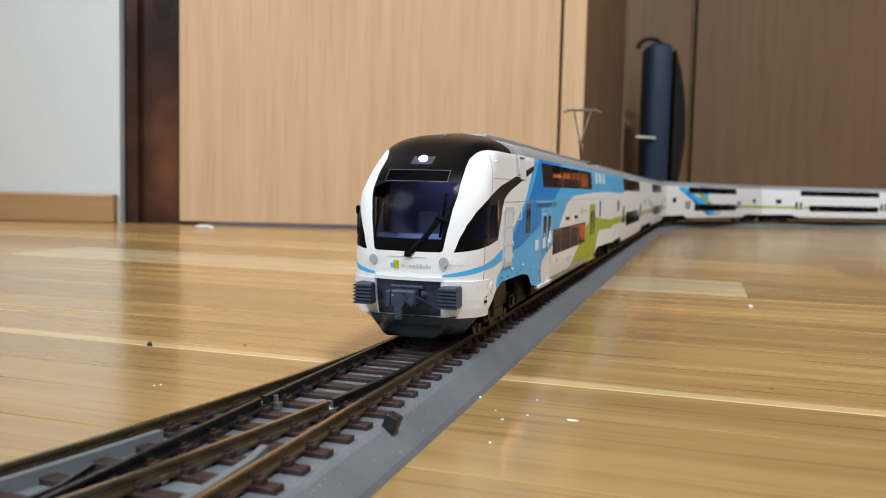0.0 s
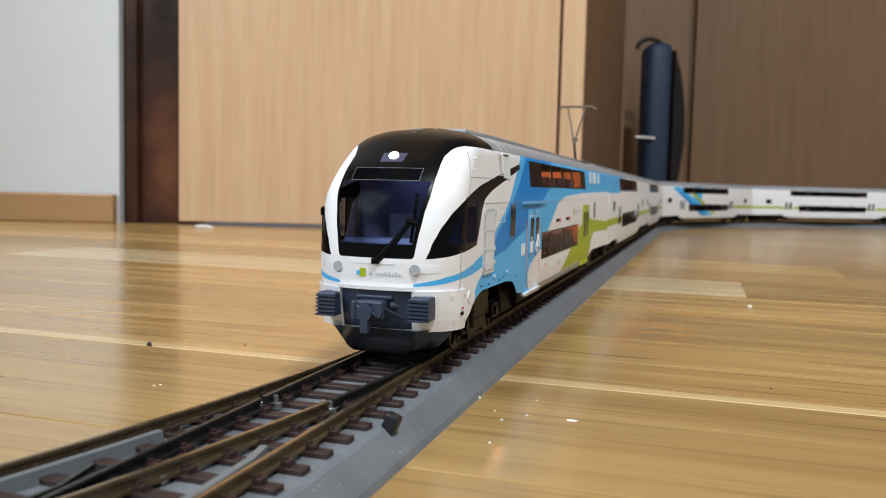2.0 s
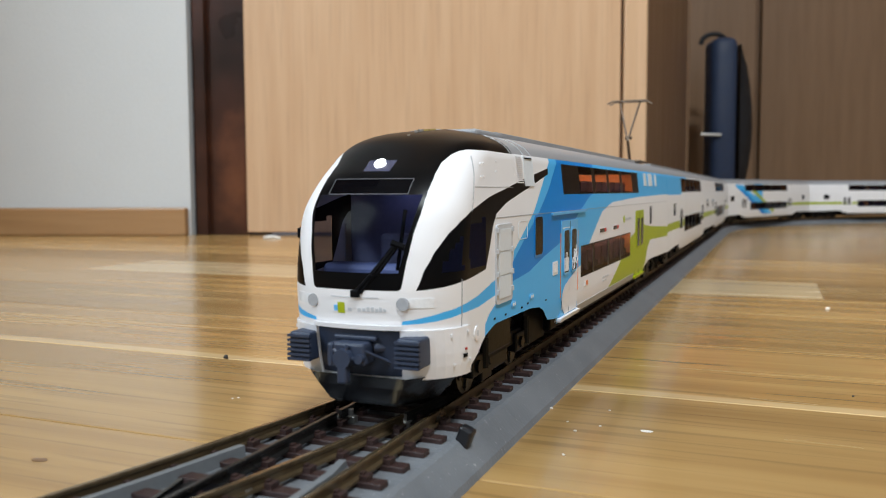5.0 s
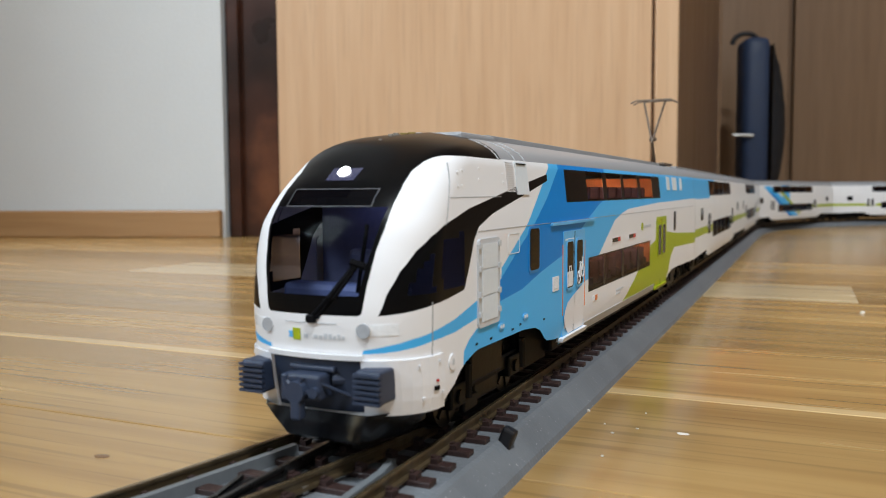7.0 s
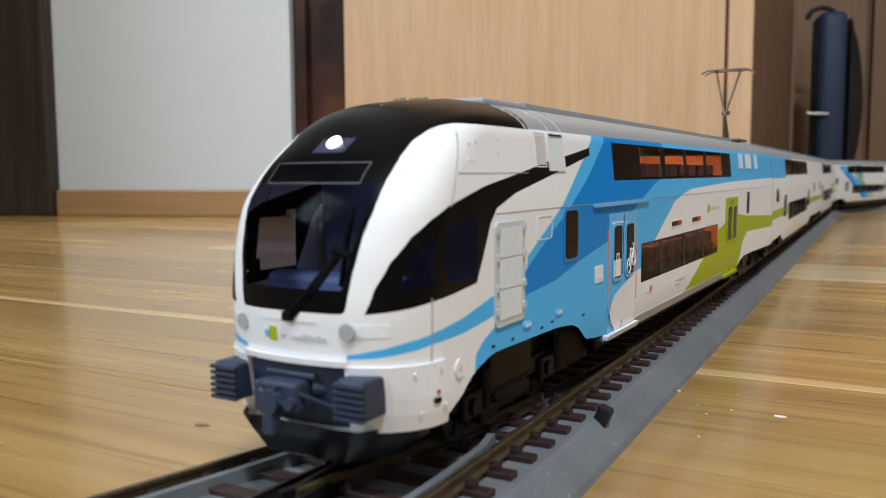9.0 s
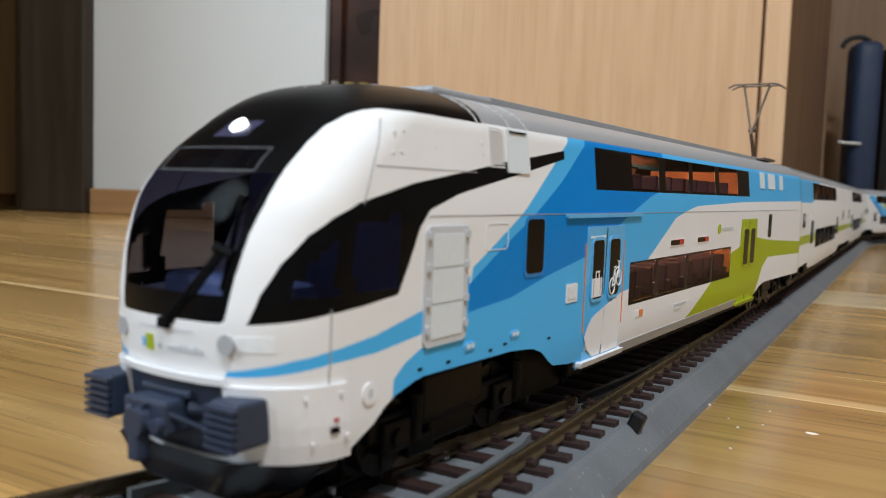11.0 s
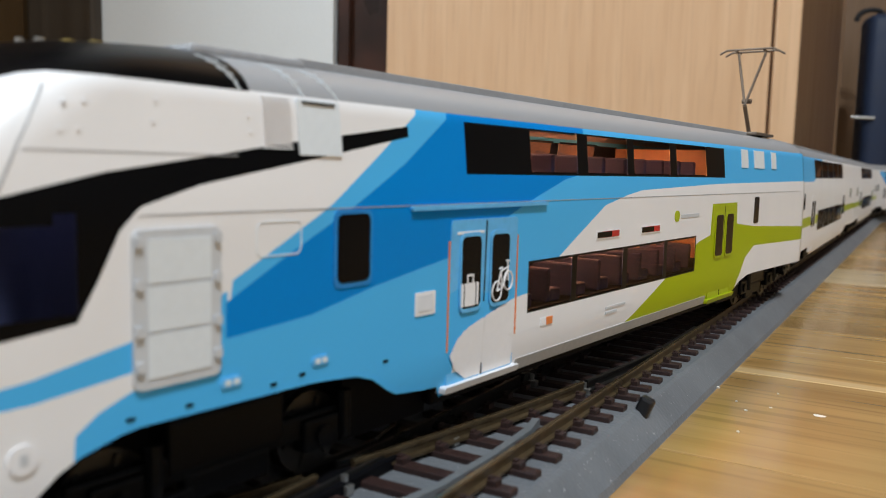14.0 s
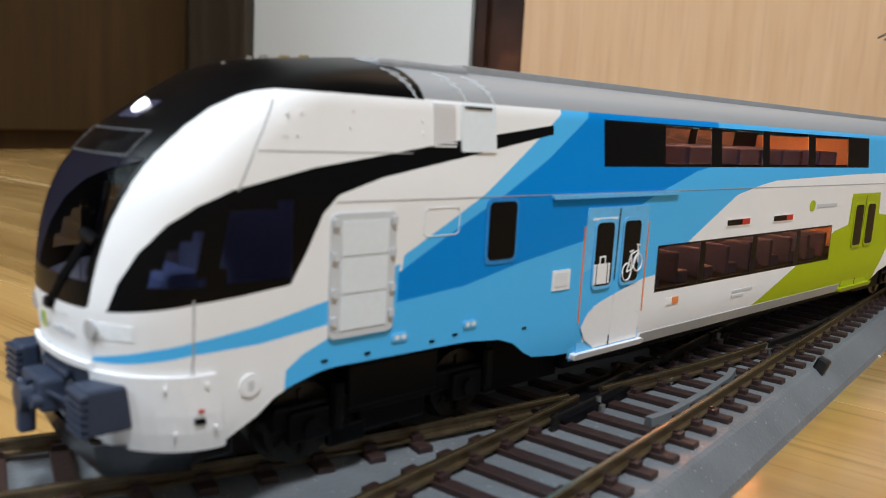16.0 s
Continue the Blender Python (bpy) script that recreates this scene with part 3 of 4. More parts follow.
for x, y in ((0.0018, 0.0008), (0.0032, 0.0012), (-0.0089, 0.0002), (-0.0074, 0.0006), (-0.0057, -0.0610), (-0.0036, -0.0372)):
    bm = rod(bmesh.new(), (x, y, RZ - 0.002), (x, y, RZ - 0.0004), 0.0005, 8)
    box(bm, x - 0.0011, x + 0.0011, y - 0.0007, y + 0.0007, RZ - 0.0028, RZ - 0.0016, bevel=0.0001)
    part("rivet", bm, M_SILVER, bed, "shiny metal contact clip")
bm = boxed(-0.0013, 0.0013, -0.0012, 0.0012, -0.0024, 0.0024, bevel=0.0005, m=pose(0.0150, -0.0006, 0.0052, 0, 22, 0))
part("peg", bm, M_PEG, bed, "black plastic peg")


# ---- train ----
WP = [(4, 14.2), (6, 15.0), (8, 15.7), (11, 16.1), (34, 16.1), (36.5, 15.9), (46, 14.9), (47.2, 14.4), (48.4, 13.4), (49.5, 11.9), (50.5, 9.6), (51.2, 7.2), (51.8, 4.4), (52.2, 2.0), (52.4, 0.2)]
S0 = [(4, 7.4), (8, 6.3), (14, 5.2), (18, 4.6), (23, 4.1), (30, 4.7), (35, 6.2), (38, 7.8), (41, 10.4), (43.7, 14.25), (46, 17.7), (48, 20.6), (49.5, 23.2), (50.6, 26.0), (51.2, 28.6), (51.8, 34), (52.2, 40), (52.4, 46)]
LN = [(4, 10.8), (18, 11.3), (23, 11.4), (30, 11.8), (36, 11), (40, 12), (46, 13), (52.4, 15)]
NOSE = [(26, 2.3), (40, 2.15), (48, 2.5)]   # how square the nose is in plan, by height
fine_z = np.arange(4.0, 52.45, 0.4)
soft_s = np.convolve(np.pad(np.interp(fine_z, [a for a, _ in S0], [b for _, b in S0]), 4, mode="reflect", reflect_type="odd"), np.ones(9) / 9, "valid")
S0 = list(zip(fine_z.tolist(), soft_s.tolist()))   # the nose's profile without kinks
LEN = 287.0
HEADBOT = [(0, 7.6), (15.5, 7.6), (17.9, 8.6), (20.9, 10.2), (23.7, 12.5), (30, 14.2), (54, 13.9), (61, 13.2), (64, 12.2), (67, 10.2), (70, 8.7), (78, 8.3), (79.2, 6.5), (211, 6.4), (213, 7), (218, 9.4), (222, 10.6), (228, 11), (287, 10)]
MIDBOT = [(0, 9.5), (50, 10.5), (60, 9.5), (64, 6.5), (222, 6.5), (228, 9.5), (236, 10.5), (287, 9.5)]


def hull(z, u, head):
    """Half-breadth and distance back of the outline at height z; u: 0 to 1 round the nose."""
    w = lerp(WP, z)
    n = lerp(NOSE, z) if head else 9.0
    s0, ln = (lerp(S0, z), lerp(LN, z)) if head else (0.5 if z < 47 else 0.5 + (z - 47) * 0.4, 1.5)
    t = u * math.pi / 2
    return w * math.sin(t) ** (2 / n), s0 + ln * (1 - max(math.cos(t), 0) ** (2 / n))


ROWS_Z = [16, 17, 18, 19, 20, 21, 22, 23.1, 24.2, 25, 25.8, 26.7, 27.6, 28.6, 29.6, 30.6, 31.6, 32.6, 33.6, 34.6, 35.6, 36.6, 37.7, 38.7, 39.6, 40.5, 41.5, 42.5, 43.5, 44.5, 45.2, 45.9, 46.8, 47.6, 48.4, 49.2, 49.9, 50.5, 51, 51.4, 51.8, 52.1, 52.4]
LOWER = [(102.4, 117.3), (119.2, 139.0), (141.2, 160.7), (162.6, 180.5)]
UPPER = [(102.7, 119.0), (123.1, 140.6), (143.8, 163.5), (167.5, 187.3)]
M_LOWER = [(84, 104), (108, 128), (132, 152), (156, 176)]
M_UPPER = [(70, 92), (96, 118), (122, 144), (148, 170), (174, 196)]


def train_body(car, head, material):
    lower, upper, bot = (LOWER, UPPER, HEADBOT) if head else (M_LOWER, M_UPPER, MIDBOT)
    cols = sorted({float(x) for x in list(range(17, 70, 2)) + list(range(75, 286, 6))} | {v for w in lower + upper for v in w} | {LEN, 78.0, 79.4, 211.0, 214.0, 60.0, 64.0})
    nu = 20
    bm = bmesh.new()
    grid = []
    rows = [0.0, 0.35, 0.7] + ROWS_Z
    for k, zr in enumerate(rows):
        line = []
        for j in range(nu + 1 + len(cols)):
            if j <= nu:
                zz = zr if k > 2 else 7.6 + zr * 8.4
                if not head and k <= 2:
                    zz = 9.5 + zr * 6.5
                edge = lerp([(25.8, 0.285), (38.7, 0.42)], zz) if head else 8 / nu
                x, s = hull(zz, j * edge / 8 if j <= 8 else edge + (j - 8) * (1 - edge) / (nu - 8), head)
                z = zz
            else:
                c = cols[j - nu - 1]
                z = zr if k > 2 else lerp(bot, c) + zr * (16 - lerp(bot, c))
                x, e = hull(max(z, 6.0), 1.0, head)
                s = max(c, e + 0.05 * (j - nu))
                if s > LEN - 1.0:
                    s = LEN
            line.append((x, s, z))
        grid.append(line)
    vs = {}

    def vert(sg, k, j):
        x, s, z = grid[k][j]
        key = (0 if j == 0 else sg, k, j)
        if key not in vs:
            vs[key] = bm.verts.new((sg * x * MM, s * MM, z * MM))
        return vs[key]

    panes = {}
    for sg in (1, -1):
        for k in range(len(rows) - 1):
            for j in range(nu + len(cols)):
                q = [grid[k][j], grid[k][j + 1], grid[k + 1][j + 1], grid[k + 1][j]]
                x, s, z = (sum(p[i] for p in q) / 4 for i in range(3))
                hole = any(a < s < b and 16 < z < 24.2 for a, b in lower) or any(a < s < b and 38.7 < z < 45.9 for a, b in upper)
                if head and s < 30:
                    if j < 8 and 25.8 < z < 38.7:
                        panes.setdefault(("windscreen", 0, 0), []).append((sg, q))
                        hole = True
                    elif z > 25.8 and s > 9.0 and z < lerp([(7.2, 20), (9.0, 26), (11.7, 29.8), (15.2, 32.6), (25, 34.5), (25.1, 0)], s) and s < 24.8 and not 14.0 < s < 16.6:
                        panes.setdefault(("cab_window", sg, s < 15), []).append((sg, q))
                        hole = True
                if not hole:
                    f = [vert(sg, k, j), vert(sg, k, j + 1), vert(sg, k + 1, j + 1), vert(sg, k + 1, j)]
                    if len(set(f)) > 2:
                        bm.faces.new([v for i, v in enumerate(f) if v not in f[:i]])
    # rear wall and top ridge
    k1 = len(rows) - 1
    for j in range(nu + len(cols)):
        if j:
            bm.faces.new((vert(1, k1, j), vert(1, k1, j + 1), vert(-1, k1, j + 1), vert(-1, k1, j)))
    jl = nu + len(cols)
    for k in range(k1):
        bm.faces.new((vert(1, k, jl), vert(1, k + 1, jl), vert(-1, k + 1, jl), vert(-1, k, jl)))
    body = part("body", bm, material, car, smooth=True)
    for (name, _, _), quads in panes.items():
        g = bmesh.new()
        memo = {}
        for sg, q in quads:
            f = []
            for x, s, z in q:
                key = (round(sg * x, 3), round(s, 3), round(z, 3))
                if key not in memo:
                    memo[key] = g.verts.new((sg * x * MM * 1.001, (s - 0.04) * MM, z * MM))
                f.append(memo[key])
            if len(set(f)) == 4:
                g.faces.new(f)
        p = part(name, g, M_WSHIELD if name == "windscreen" else M_SIDEGLASS, car, "dark tinted " + name.replace("_", " "), True)
        p.visible_shadow = False
    for wins, z0, z1 in ((lower, 16, 24.2), (upper, 38.7, 45.9)):
        for a, b in wins:
            for sg in (1, -1):
                g = bmesh.new()
                grid2 = [[g.verts.new((sg * (lerp(WP, z) - 0.12) * MM, s * MM, z * MM)) for s in (a, b)] for z in np.linspace(z0, z1, 4)]
                for r0, r1 in zip(grid2, grid2[1:]):
                    g.faces.new((r0[0], r0[1], r1[1], r1[0]))
                p = part("window_pane", g, M_GLASS, car)
                p.visible_shadow = False
                fr = bmesh.new()
                for zz in (z0, z1):
                    x = lerp(WP, zz)
                    box(fr, sg * (x - 0.5) * MM - 0.0002, sg * (x - 0.5) * MM + 0.0002, a * MM, b * MM, (zz - 0.25) * MM, (zz + 0.25) * MM)
                part("window_frame", fr, M_BLACK, p)
    return body


def skin_patch(name, car, mat, sg, a, b, z0, z1, proud, thick=0.5, rad=0.6, label="", parent=None, head=True):
    """A plate that lies on the side of the carriage, with rounded corners and the side's own lean."""
    bm = bmesh.new()
    n = 4
    loop = []
    for cs, cz, t0 in ((b - rad, z1 - rad, 0), (a + rad, z1 - rad, 90), (a + rad, z0 + rad, 180), (b - rad, z0 + rad, 270)):
        for i in range(n + 1):
            t = math.radians(t0 + 90 * i / n)
            loop.append((cs + rad * math.cos(t), cz + rad * math.sin(t)))
    w = lambda z: lerp(WP, z)
    outer = [bm.verts.new((sg * (w(z) + proud) * MM, s * MM, z * MM)) for s, z in loop]
    inner = [bm.verts.new((sg * (w(z) + proud - thick) * MM, s * MM, z * MM)) for s, z in loop]
    bm.faces.new(outer)
    for i in range(len(loop)):
        j = (i + 1) % len(loop)
        bm.faces.new((outer[i], outer[j], inner[j], inner[i]))
    return part(name, bm, mat, parent or car, label)


def wheelset_group(car, centre, group):
    bg = bmesh.new()
    for sg in (1, -1):
        box(bg, sg * 0.0108 - 0.0008, sg * 0.0108 + 0.0008, (centre - 19) * MM, (centre + 19) * MM, 0.0052, 0.0085, bevel=0.0005)
        box(bg, sg * 0.0108 - 0.0010, sg * 0.0108 + 0.0010, (centre - 6) * MM, (centre + 6) * MM, 0.0025, 0.0060, bevel=0.0005)
        for dx in (-14, 14):
            box(bg, sg * 0.0112 - 0.0012, sg * 0.0112 + 0.0012, (centre + dx - 3) * MM, (centre + dx + 3) * MM, 0.0036, 0.0078, bevel=0.0004)
            rod(bg, (sg * 0.0122, (centre + dx) * MM, 0.0055), (sg * 0.0129, (centre + dx) * MM, 0.0055), 0.0013, 10)
            rod(bg, (sg * 0.0122, (centre + dx + 4) * MM, 0.0045), (sg * 0.0122, (centre + dx + 4) * MM, 0.0105), 0.0009, 8)
        box(bg, sg * 0.0115 - 0.0006, sg * 0.0115 + 0.0006, (centre - 11) * MM, (centre - 5) * MM, 0.0018, 0.0045, bevel=0.0003)
    box(bg, -0.012, 0.012, (centre - 8) * MM, (centre + 8) * MM, 0.006, 0.0125, bevel=0.0006)
    part("bogie_frame", bg, M_BOGIE, car, "black moulded bogie frame")
    for dx in (-14, 14):
        wb = bmesh.new()
        for sg in (1, -1):
            rod(wb, (sg * 0.0072, 0, 0), (sg * 0.0098, 0, 0), 0.0053, 24)
            rod(wb, (sg * 0.0066, 0, 0), (sg * 0.0073, 0, 0), 0.0059, 24)
            for i in range(6):
                t = i * math.pi / 3
                box(wb, sg * 0.0099 - 0.0003, sg * 0.0099 + 0.0003, -0.0003, 0.0003, 0.0012, 0.0046, m=Matrix.Rotation(t, 4, "X"))
        rod(wb, (-0.0098, 0, 0), (0.0098, 0, 0), 0.001, 10)
        ws = part("wheelset", wb, M_DARKRAIL, car, "blackened metal wheelset")
        ws.location = (0, (centre + dx) * MM, 0.0053)
        group.append(ws)


def carriage(head, material, label):
    car = tagged(new("train_carriage"), label, "train carriage", "carriages of the model train")
    wheels = []
    train_body(car, head, material)
    b1, b2 = (45, 250) if head else (32, 255)
    for c in (b1, b2):
        wheelset_group(car, c, wheels)
    # underframe, floors, ceiling lamps and seats
    und = bmesh.new()
    box(und, -0.0135, 0.0135, 0.080 if head else 0.064, 0.212 if head else 0.222, 0.0045, 0.009, bevel=0.0006)
    box(und, -0.0146, 0.0146, 0.016, 0.284, 0.0145, 0.0155)
    box(und, -0.0085, 0.0085, 0.020, 0.284, 0.0062, 0.0144)
    box(und, -0.0118, 0.0118, 0.063, 0.0805, 0.0034, 0.0144)
    box(und, -0.0118, 0.0118, 0.212, 0.232, 0.0034, 0.0144)
    part("underframe", und, M_BLACK, car)
    part("upper_floor", boxed(-0.0152, 0.0152, 0.034, 0.284, 0.0345, 0.0358), M_INNER, car, "tan upper deck floor")
    for z in (0.0333, 0.0486) if head else ():
        part("ceiling_strip", boxed(-0.0016, 0.0016, 0.100 if head else 0.066, 0.190 if head else 0.196, z, z + 0.0005), M_WARM, car, "glowing warm carriage light strip")
    st = bmesh.new()
    for i in range(9 if head else 12):
        s = (0.104 if head else 0.072) + i * 0.0102
        for z0 in (0.0156, 0.0359):
            for sg in (1, -1):
                box(st, sg * 0.0085 - 0.0045, sg * 0.0085 + 0.0045, s, s + 0.0012, z0, z0 + 0.0062, bevel=0.0004)
                box(st, sg * 0.0085 - 0.0045, sg * 0.0085 + 0.0045, s + 0.0012, s + 0.005, z0, z0 + 0.0024, bevel=0.0004)
    part("seating", st, M_SEAT, car, "rows of dark blue seats")
    for z0 in (0.0156, 0.0359):
        for s in (0.0985, 0.199):
            part("partition", boxed(-0.0142, 0.0142, s, s + 0.0006, z0, z0 + 0.0095), M_INNER, car, "tan partition")
    part("roof_walk", boxed(-0.0062, 0.0062, 0.060 if head else 0.01, 0.250 if head else 0.28, 0.0508, 0.0525, bevel=0.0001), M_ROOFP, car, "flat grey roof band")
    if head:
        head_details(car)
    else:
        mid_details(car)
    part("gangway", boxed(-0.0095, 0.0095, 0.2872, 0.2885, 0.013, 0.046, bevel=0.001), M_BLACK, car, "black bellows")
    return car, wheels, b1 * MM, b2 * MM


def double_door(car, sg, s0, s1, z0, z1, paint, low_paint, icons):
    d = skin_patch("door", car, paint, sg, s0, s1, z0, z1, 0.16, label="double sliding door")
    mid = (s0 + s1) / 2
    skin_patch("door_gap", car, M_BLACK, sg, mid - 0.16, mid + 0.16, z0 + 0.2, z1 - 0.3, 0.2, 0.1, 0.05, parent=d)
    for a, b in ((s0 + 2.5, mid - 1.5), (mid + 1.5, s1 - 2.5)):
        skin_patch("door_window", car, M_SKYP if icons else M_LIMEP, sg, a - 0.35, b + 0.35, z1 - 13.6, z1 - 1.9, 0.30, 0.25, 1.2, parent=d)
        skin_patch("door_window", car, M_GLOSSB, sg, a, b, z1 - 13.0, z1 - 2.5, 0.34, 0.2, 0.9, "dark tinted door window", parent=d)
    skin_patch("step", car, low_paint, sg, s0 - 1.0, s1 + 1.2, z0 - 1.0, z0 + 0.1, 1.0, 1.6, 0.3, "folded step", parent=d)
    return d


def flap_outline(car, sg, a, b, z0, z1):
    bm = bmesh.new()
    loop, rad = [], 0.8
    for cs, cz, t0 in ((b - rad, z1 - rad, 0), (a + rad, z1 - rad, 90), (a + rad, z0 + rad, 180), (b - rad, z0 + rad, 270)):
        for i in range(5):
            t = math.radians(t0 + 22.5 * i)
            loop.append((sg * (lerp(WP, cz) + 0.02) * MM, (cs + rad * math.cos(t)) * MM, (cz + rad * math.sin(t)) * MM))
    for p, q in zip(loop, loop[1:] + loop[:1]):
        rod(bm, p, q, 0.00008, 5)
    part("flap_outline", bm, M_GREYP, car, "raised rounded outline of a flap")


def nose_patch(name, car, mat, sg, u0, u1, z0, z1, proud, label="", parent=None, thick=0.6, nu=8, nz=4):
    """A plate that follows the rounded nose."""
    bm = bmesh.new()
    out, inn = [], []
    for k in range(nz + 1):
        z = z0 + (z1 - z0) * k / nz
        ro, ri = [], []
        for j in range(nu + 1):
            u = u0 + (u1 - u0) * j / nu
            x, s = hull(z, u, True)
            ang = u * math.pi / 2
            for row, p in ((ro, proud), (ri, proud - thick)):
                row.append(bm.verts.new((sg * (x + p * math.sin(ang)) * MM, (s - p * math.cos(ang)) * MM, z * MM)))
        out.append(ro)
        inn.append(ri)
    for k in range(nz):
        for j in range(nu):
            bm.faces.new((out[k][j], out[k][j + 1], out[k + 1][j + 1], out[k + 1][j]))
    for k in range(nz):
        for j in (0, nu):
            bm.faces.new((out[k][j], out[k + 1][j], inn[k + 1][j], inn[k][j]))
    for j in range(nu):
        for k in (0, nz):
            bm.faces.new((out[k][j], out[k][j + 1], inn[k][j + 1], inn[k][j]))
    return part(name, bm, mat, parent or car, label)


def head_details(car):
    for sg in (1, -1):
        # service hatch
        h = skin_patch("service_hatch", car, M_GREYF, sg, 30.2, 40.1, 17.7, 32.9, 0.35, 0.5, 0.9, "light grey framed service hatch")
        for z0, z1 in ((18.7, 22.9), (23.2, 27.5), (27.8, 32.0)):
            skin_patch("louvre_panel", car, M_GREYP, sg, 31.7, 38.8, z0, z1, 0.46, 0.3, 0.1, parent=h)
        for z in (20.0, 23.4, 27.8, 31.8):
            for s in (30.7, 39.6):
                skin_patch("hinge", car, M_GREYF, sg, s - 0.4, s + 0.4, z - 0.5, z + 0.5, 0.7, 0.6, 0.15, parent=h)
        flap_outline(car, sg, 45.0, 51.4, 29.3, 33.0)
        w = skin_patch("small_window", car, M_DEEPP, sg, 56.6, 63.4, 24.6, 34.0, 0.14, 0.4, 1.1, "narrow black window with blue rim")
        skin_patch("pane", car, M_GLOSSB, sg, 57.2, 62.9, 25.2, 33.5, 0.22, 0.3, 0.9, parent=w)
        v = skin_patch("vent", car, M_WHITEP, sg, 72.3, 76.7, 19.2, 22.4, 0.16, 0.4, 0.2, "small framed grille")
        skin_patch("grille", car, M_GREYF, sg, 72.9, 76.1, 19.7, 21.9, 0.20, 0.2, 0.1, parent=v)
        for i in range(6):
            skin_patch("grille_bar", car, M_WHITEP, sg, 73.05 + 0.52 * i, 73.3 + 0.52 * i, 19.8, 21.8, 0.26, 0.2, 0.03, parent=v)
        skin_patch("rain_strip", car, M_SKYP, sg, 71.0, 107.0, 33.5, 34.1, 0.5, 0.5, 0.2, "pale blue rain strip")
        d = double_door(car, sg, 80.2, 98.0, 7.9, 31.9, M_SKYP, M_WHITEP, True)
        bm = bmesh.new()
        w1 = [(80.4, 12.4), (82.2, 14.6), (85, 16), (88.9, 17.0), (88.9, 8.2), (84.9, 8.2), (82.0, 10.0)]
        w2 = [(89.3, 17.1), (97.7, 18.9), (97.7, 8.2), (89.3, 8.2)]
        for poly in (w1, w2):
            bm.faces.new([bm.verts.new((sg * (lerp(WP, z) + 0.19) * MM, s * MM, z * MM)) for s, z in poly])
        part("door_white_field", bm, M_WHITEP, d, "white lower field of the doors")
        for a in (79.7, 98.1):
            skin_patch("orange_stripe", car, M_ORANGE, sg, a, a + 0.32, 13.0, 29.0, 0.12, 0.3, 0.1, parent=d)
        skin_patch("lettering_bar", car, M_WHITEP, sg, 81.6, 88.4, 29.8, 30.2, 0.22, 0.1, 0.05, parent=d)
        # suitcase and bicycle signs on the door windows
        x = lambda z: sg * (lerp(WP, z) + 0.40) * MM
        ic = bmesh.new()
        for a, b, z0, z1 in ((82.6, 83.2, 19.2, 22.6), (83.5, 86.2, 19.2, 22.6), (86.5, 87.0, 19.2, 22.6), (84.0, 84.3, 22.6, 23.6), (85.4, 85.7, 22.6, 23.6), (84.0, 85.7, 23.6, 23.9)):
            box(ic, min(x(20), x(20) - sg * 0.00008), max(x(20), x(20) - sg * 0.00008), a * MM, b * MM, z0 * MM, z1 * MM)
        part("luggage_sign", ic, M_WHITEP, d, "white suitcase sign")
        ic = bmesh.new()
        for cs, cz in ((92.0, 20.6), (95.2, 22.0)):
            for i in range(14):
                t0, t1 = 2 * math.pi * i / 14, 2 * math.pi * (i + 1) / 14
                rod(ic, (x(20), (cs + 1.3 * math.cos(t0)) * MM, (cz + 1.5 * math.sin(t0)) * MM), (x(20), (cs + 1.3 * math.cos(t1)) * MM, (cz + 1.5 * math.sin(t1)) * MM), 0.00014, 5)
        for p, q in (((92, 20.6), (93, 23.6)), ((93, 23.6), (95.2, 24.2)), ((95.2, 22), (94.9, 25.0)), ((93.6, 21), (93, 23.6)), ((93.6, 21), (95.1, 24)), ((92, 20.6), (93.6, 21)), ((94.5, 25.2), (95.6, 25.0)), ((92.5, 24), (93.5, 24.2))):
            rod(ic, (x(20), p[0] * MM, p[1] * MM), (x(20), q[0] * MM, q[1] * MM), 0.00014, 5)
        part("bicycle_sign", ic, M_WHITEP, d, "white bicycle sign")
        g = double_door(car, sg, 192.2, 211.0, 7.4, 31.4, M_LIMEP, M_LIMEP, False)
        # grey sill under the windows and the red plates above them
        skin_patch("sill", car, M_SILL, sg, 99.6, 191.0, 6.5, 8.6, 0.08, 0.5, 0.2, "grey sill strip")
        for a in (126.5, 147.3):
            r = skin_patch("sign_plate", car, M_WHITEP, sg, a, a + 10.6, 26.5, 28.2, 0.12, 0.3, 0.1, "destination plate")
            skin_patch("display", car, M_GLOSSB, sg, a + 0.3, a + 6.6, 26.8, 27.9, 0.18, 0.1, 0.05, parent=r)
            skin_patch("red_field", car, M_RED, sg, a + 2.2, a + 9.9, 26.75, 27.95, 0.16, 0.1, 0.05, parent=r)
        skin_patch("marker", car, M_WHITEP, sg, 106.5, 108.3, 13.0, 14.3, 0.14, 0.2, 0.1)
        skin_patch("marker", car, M_ORANGE, sg, 108.6, 110.6, 13.0, 14.3, 0.16, 0.2, 0.1, "small orange marker")
        skin_patch("lettering_bar", car, M_GREYF, sg, 132.0, 141.0, 12.6, 13.1, 0.1, 0.2, 0.05)
        skin_patch("lettering_bar", car, M_GREYF, sg, 132.0, 137.0, 11.6, 12.1, 0.1, 0.2, 0.05)
        skin_patch("emblem", car, M_LIMEP, sg, 166.0, 169.0, 28.3, 30.8, 0.12, 0.2, 1.2, "small green emblem")
        skin_patch("lettering_bar", car, M_GREYF, sg, 170.0, 182.0, 29.0, 29.8, 0.1, 0.2, 0.05)
        skin_patch("narrow_window", car, M_GLOSSB, sg, 228.0, 232.5, 25.5, 33.0, 0.15, 0.3, 0.6)
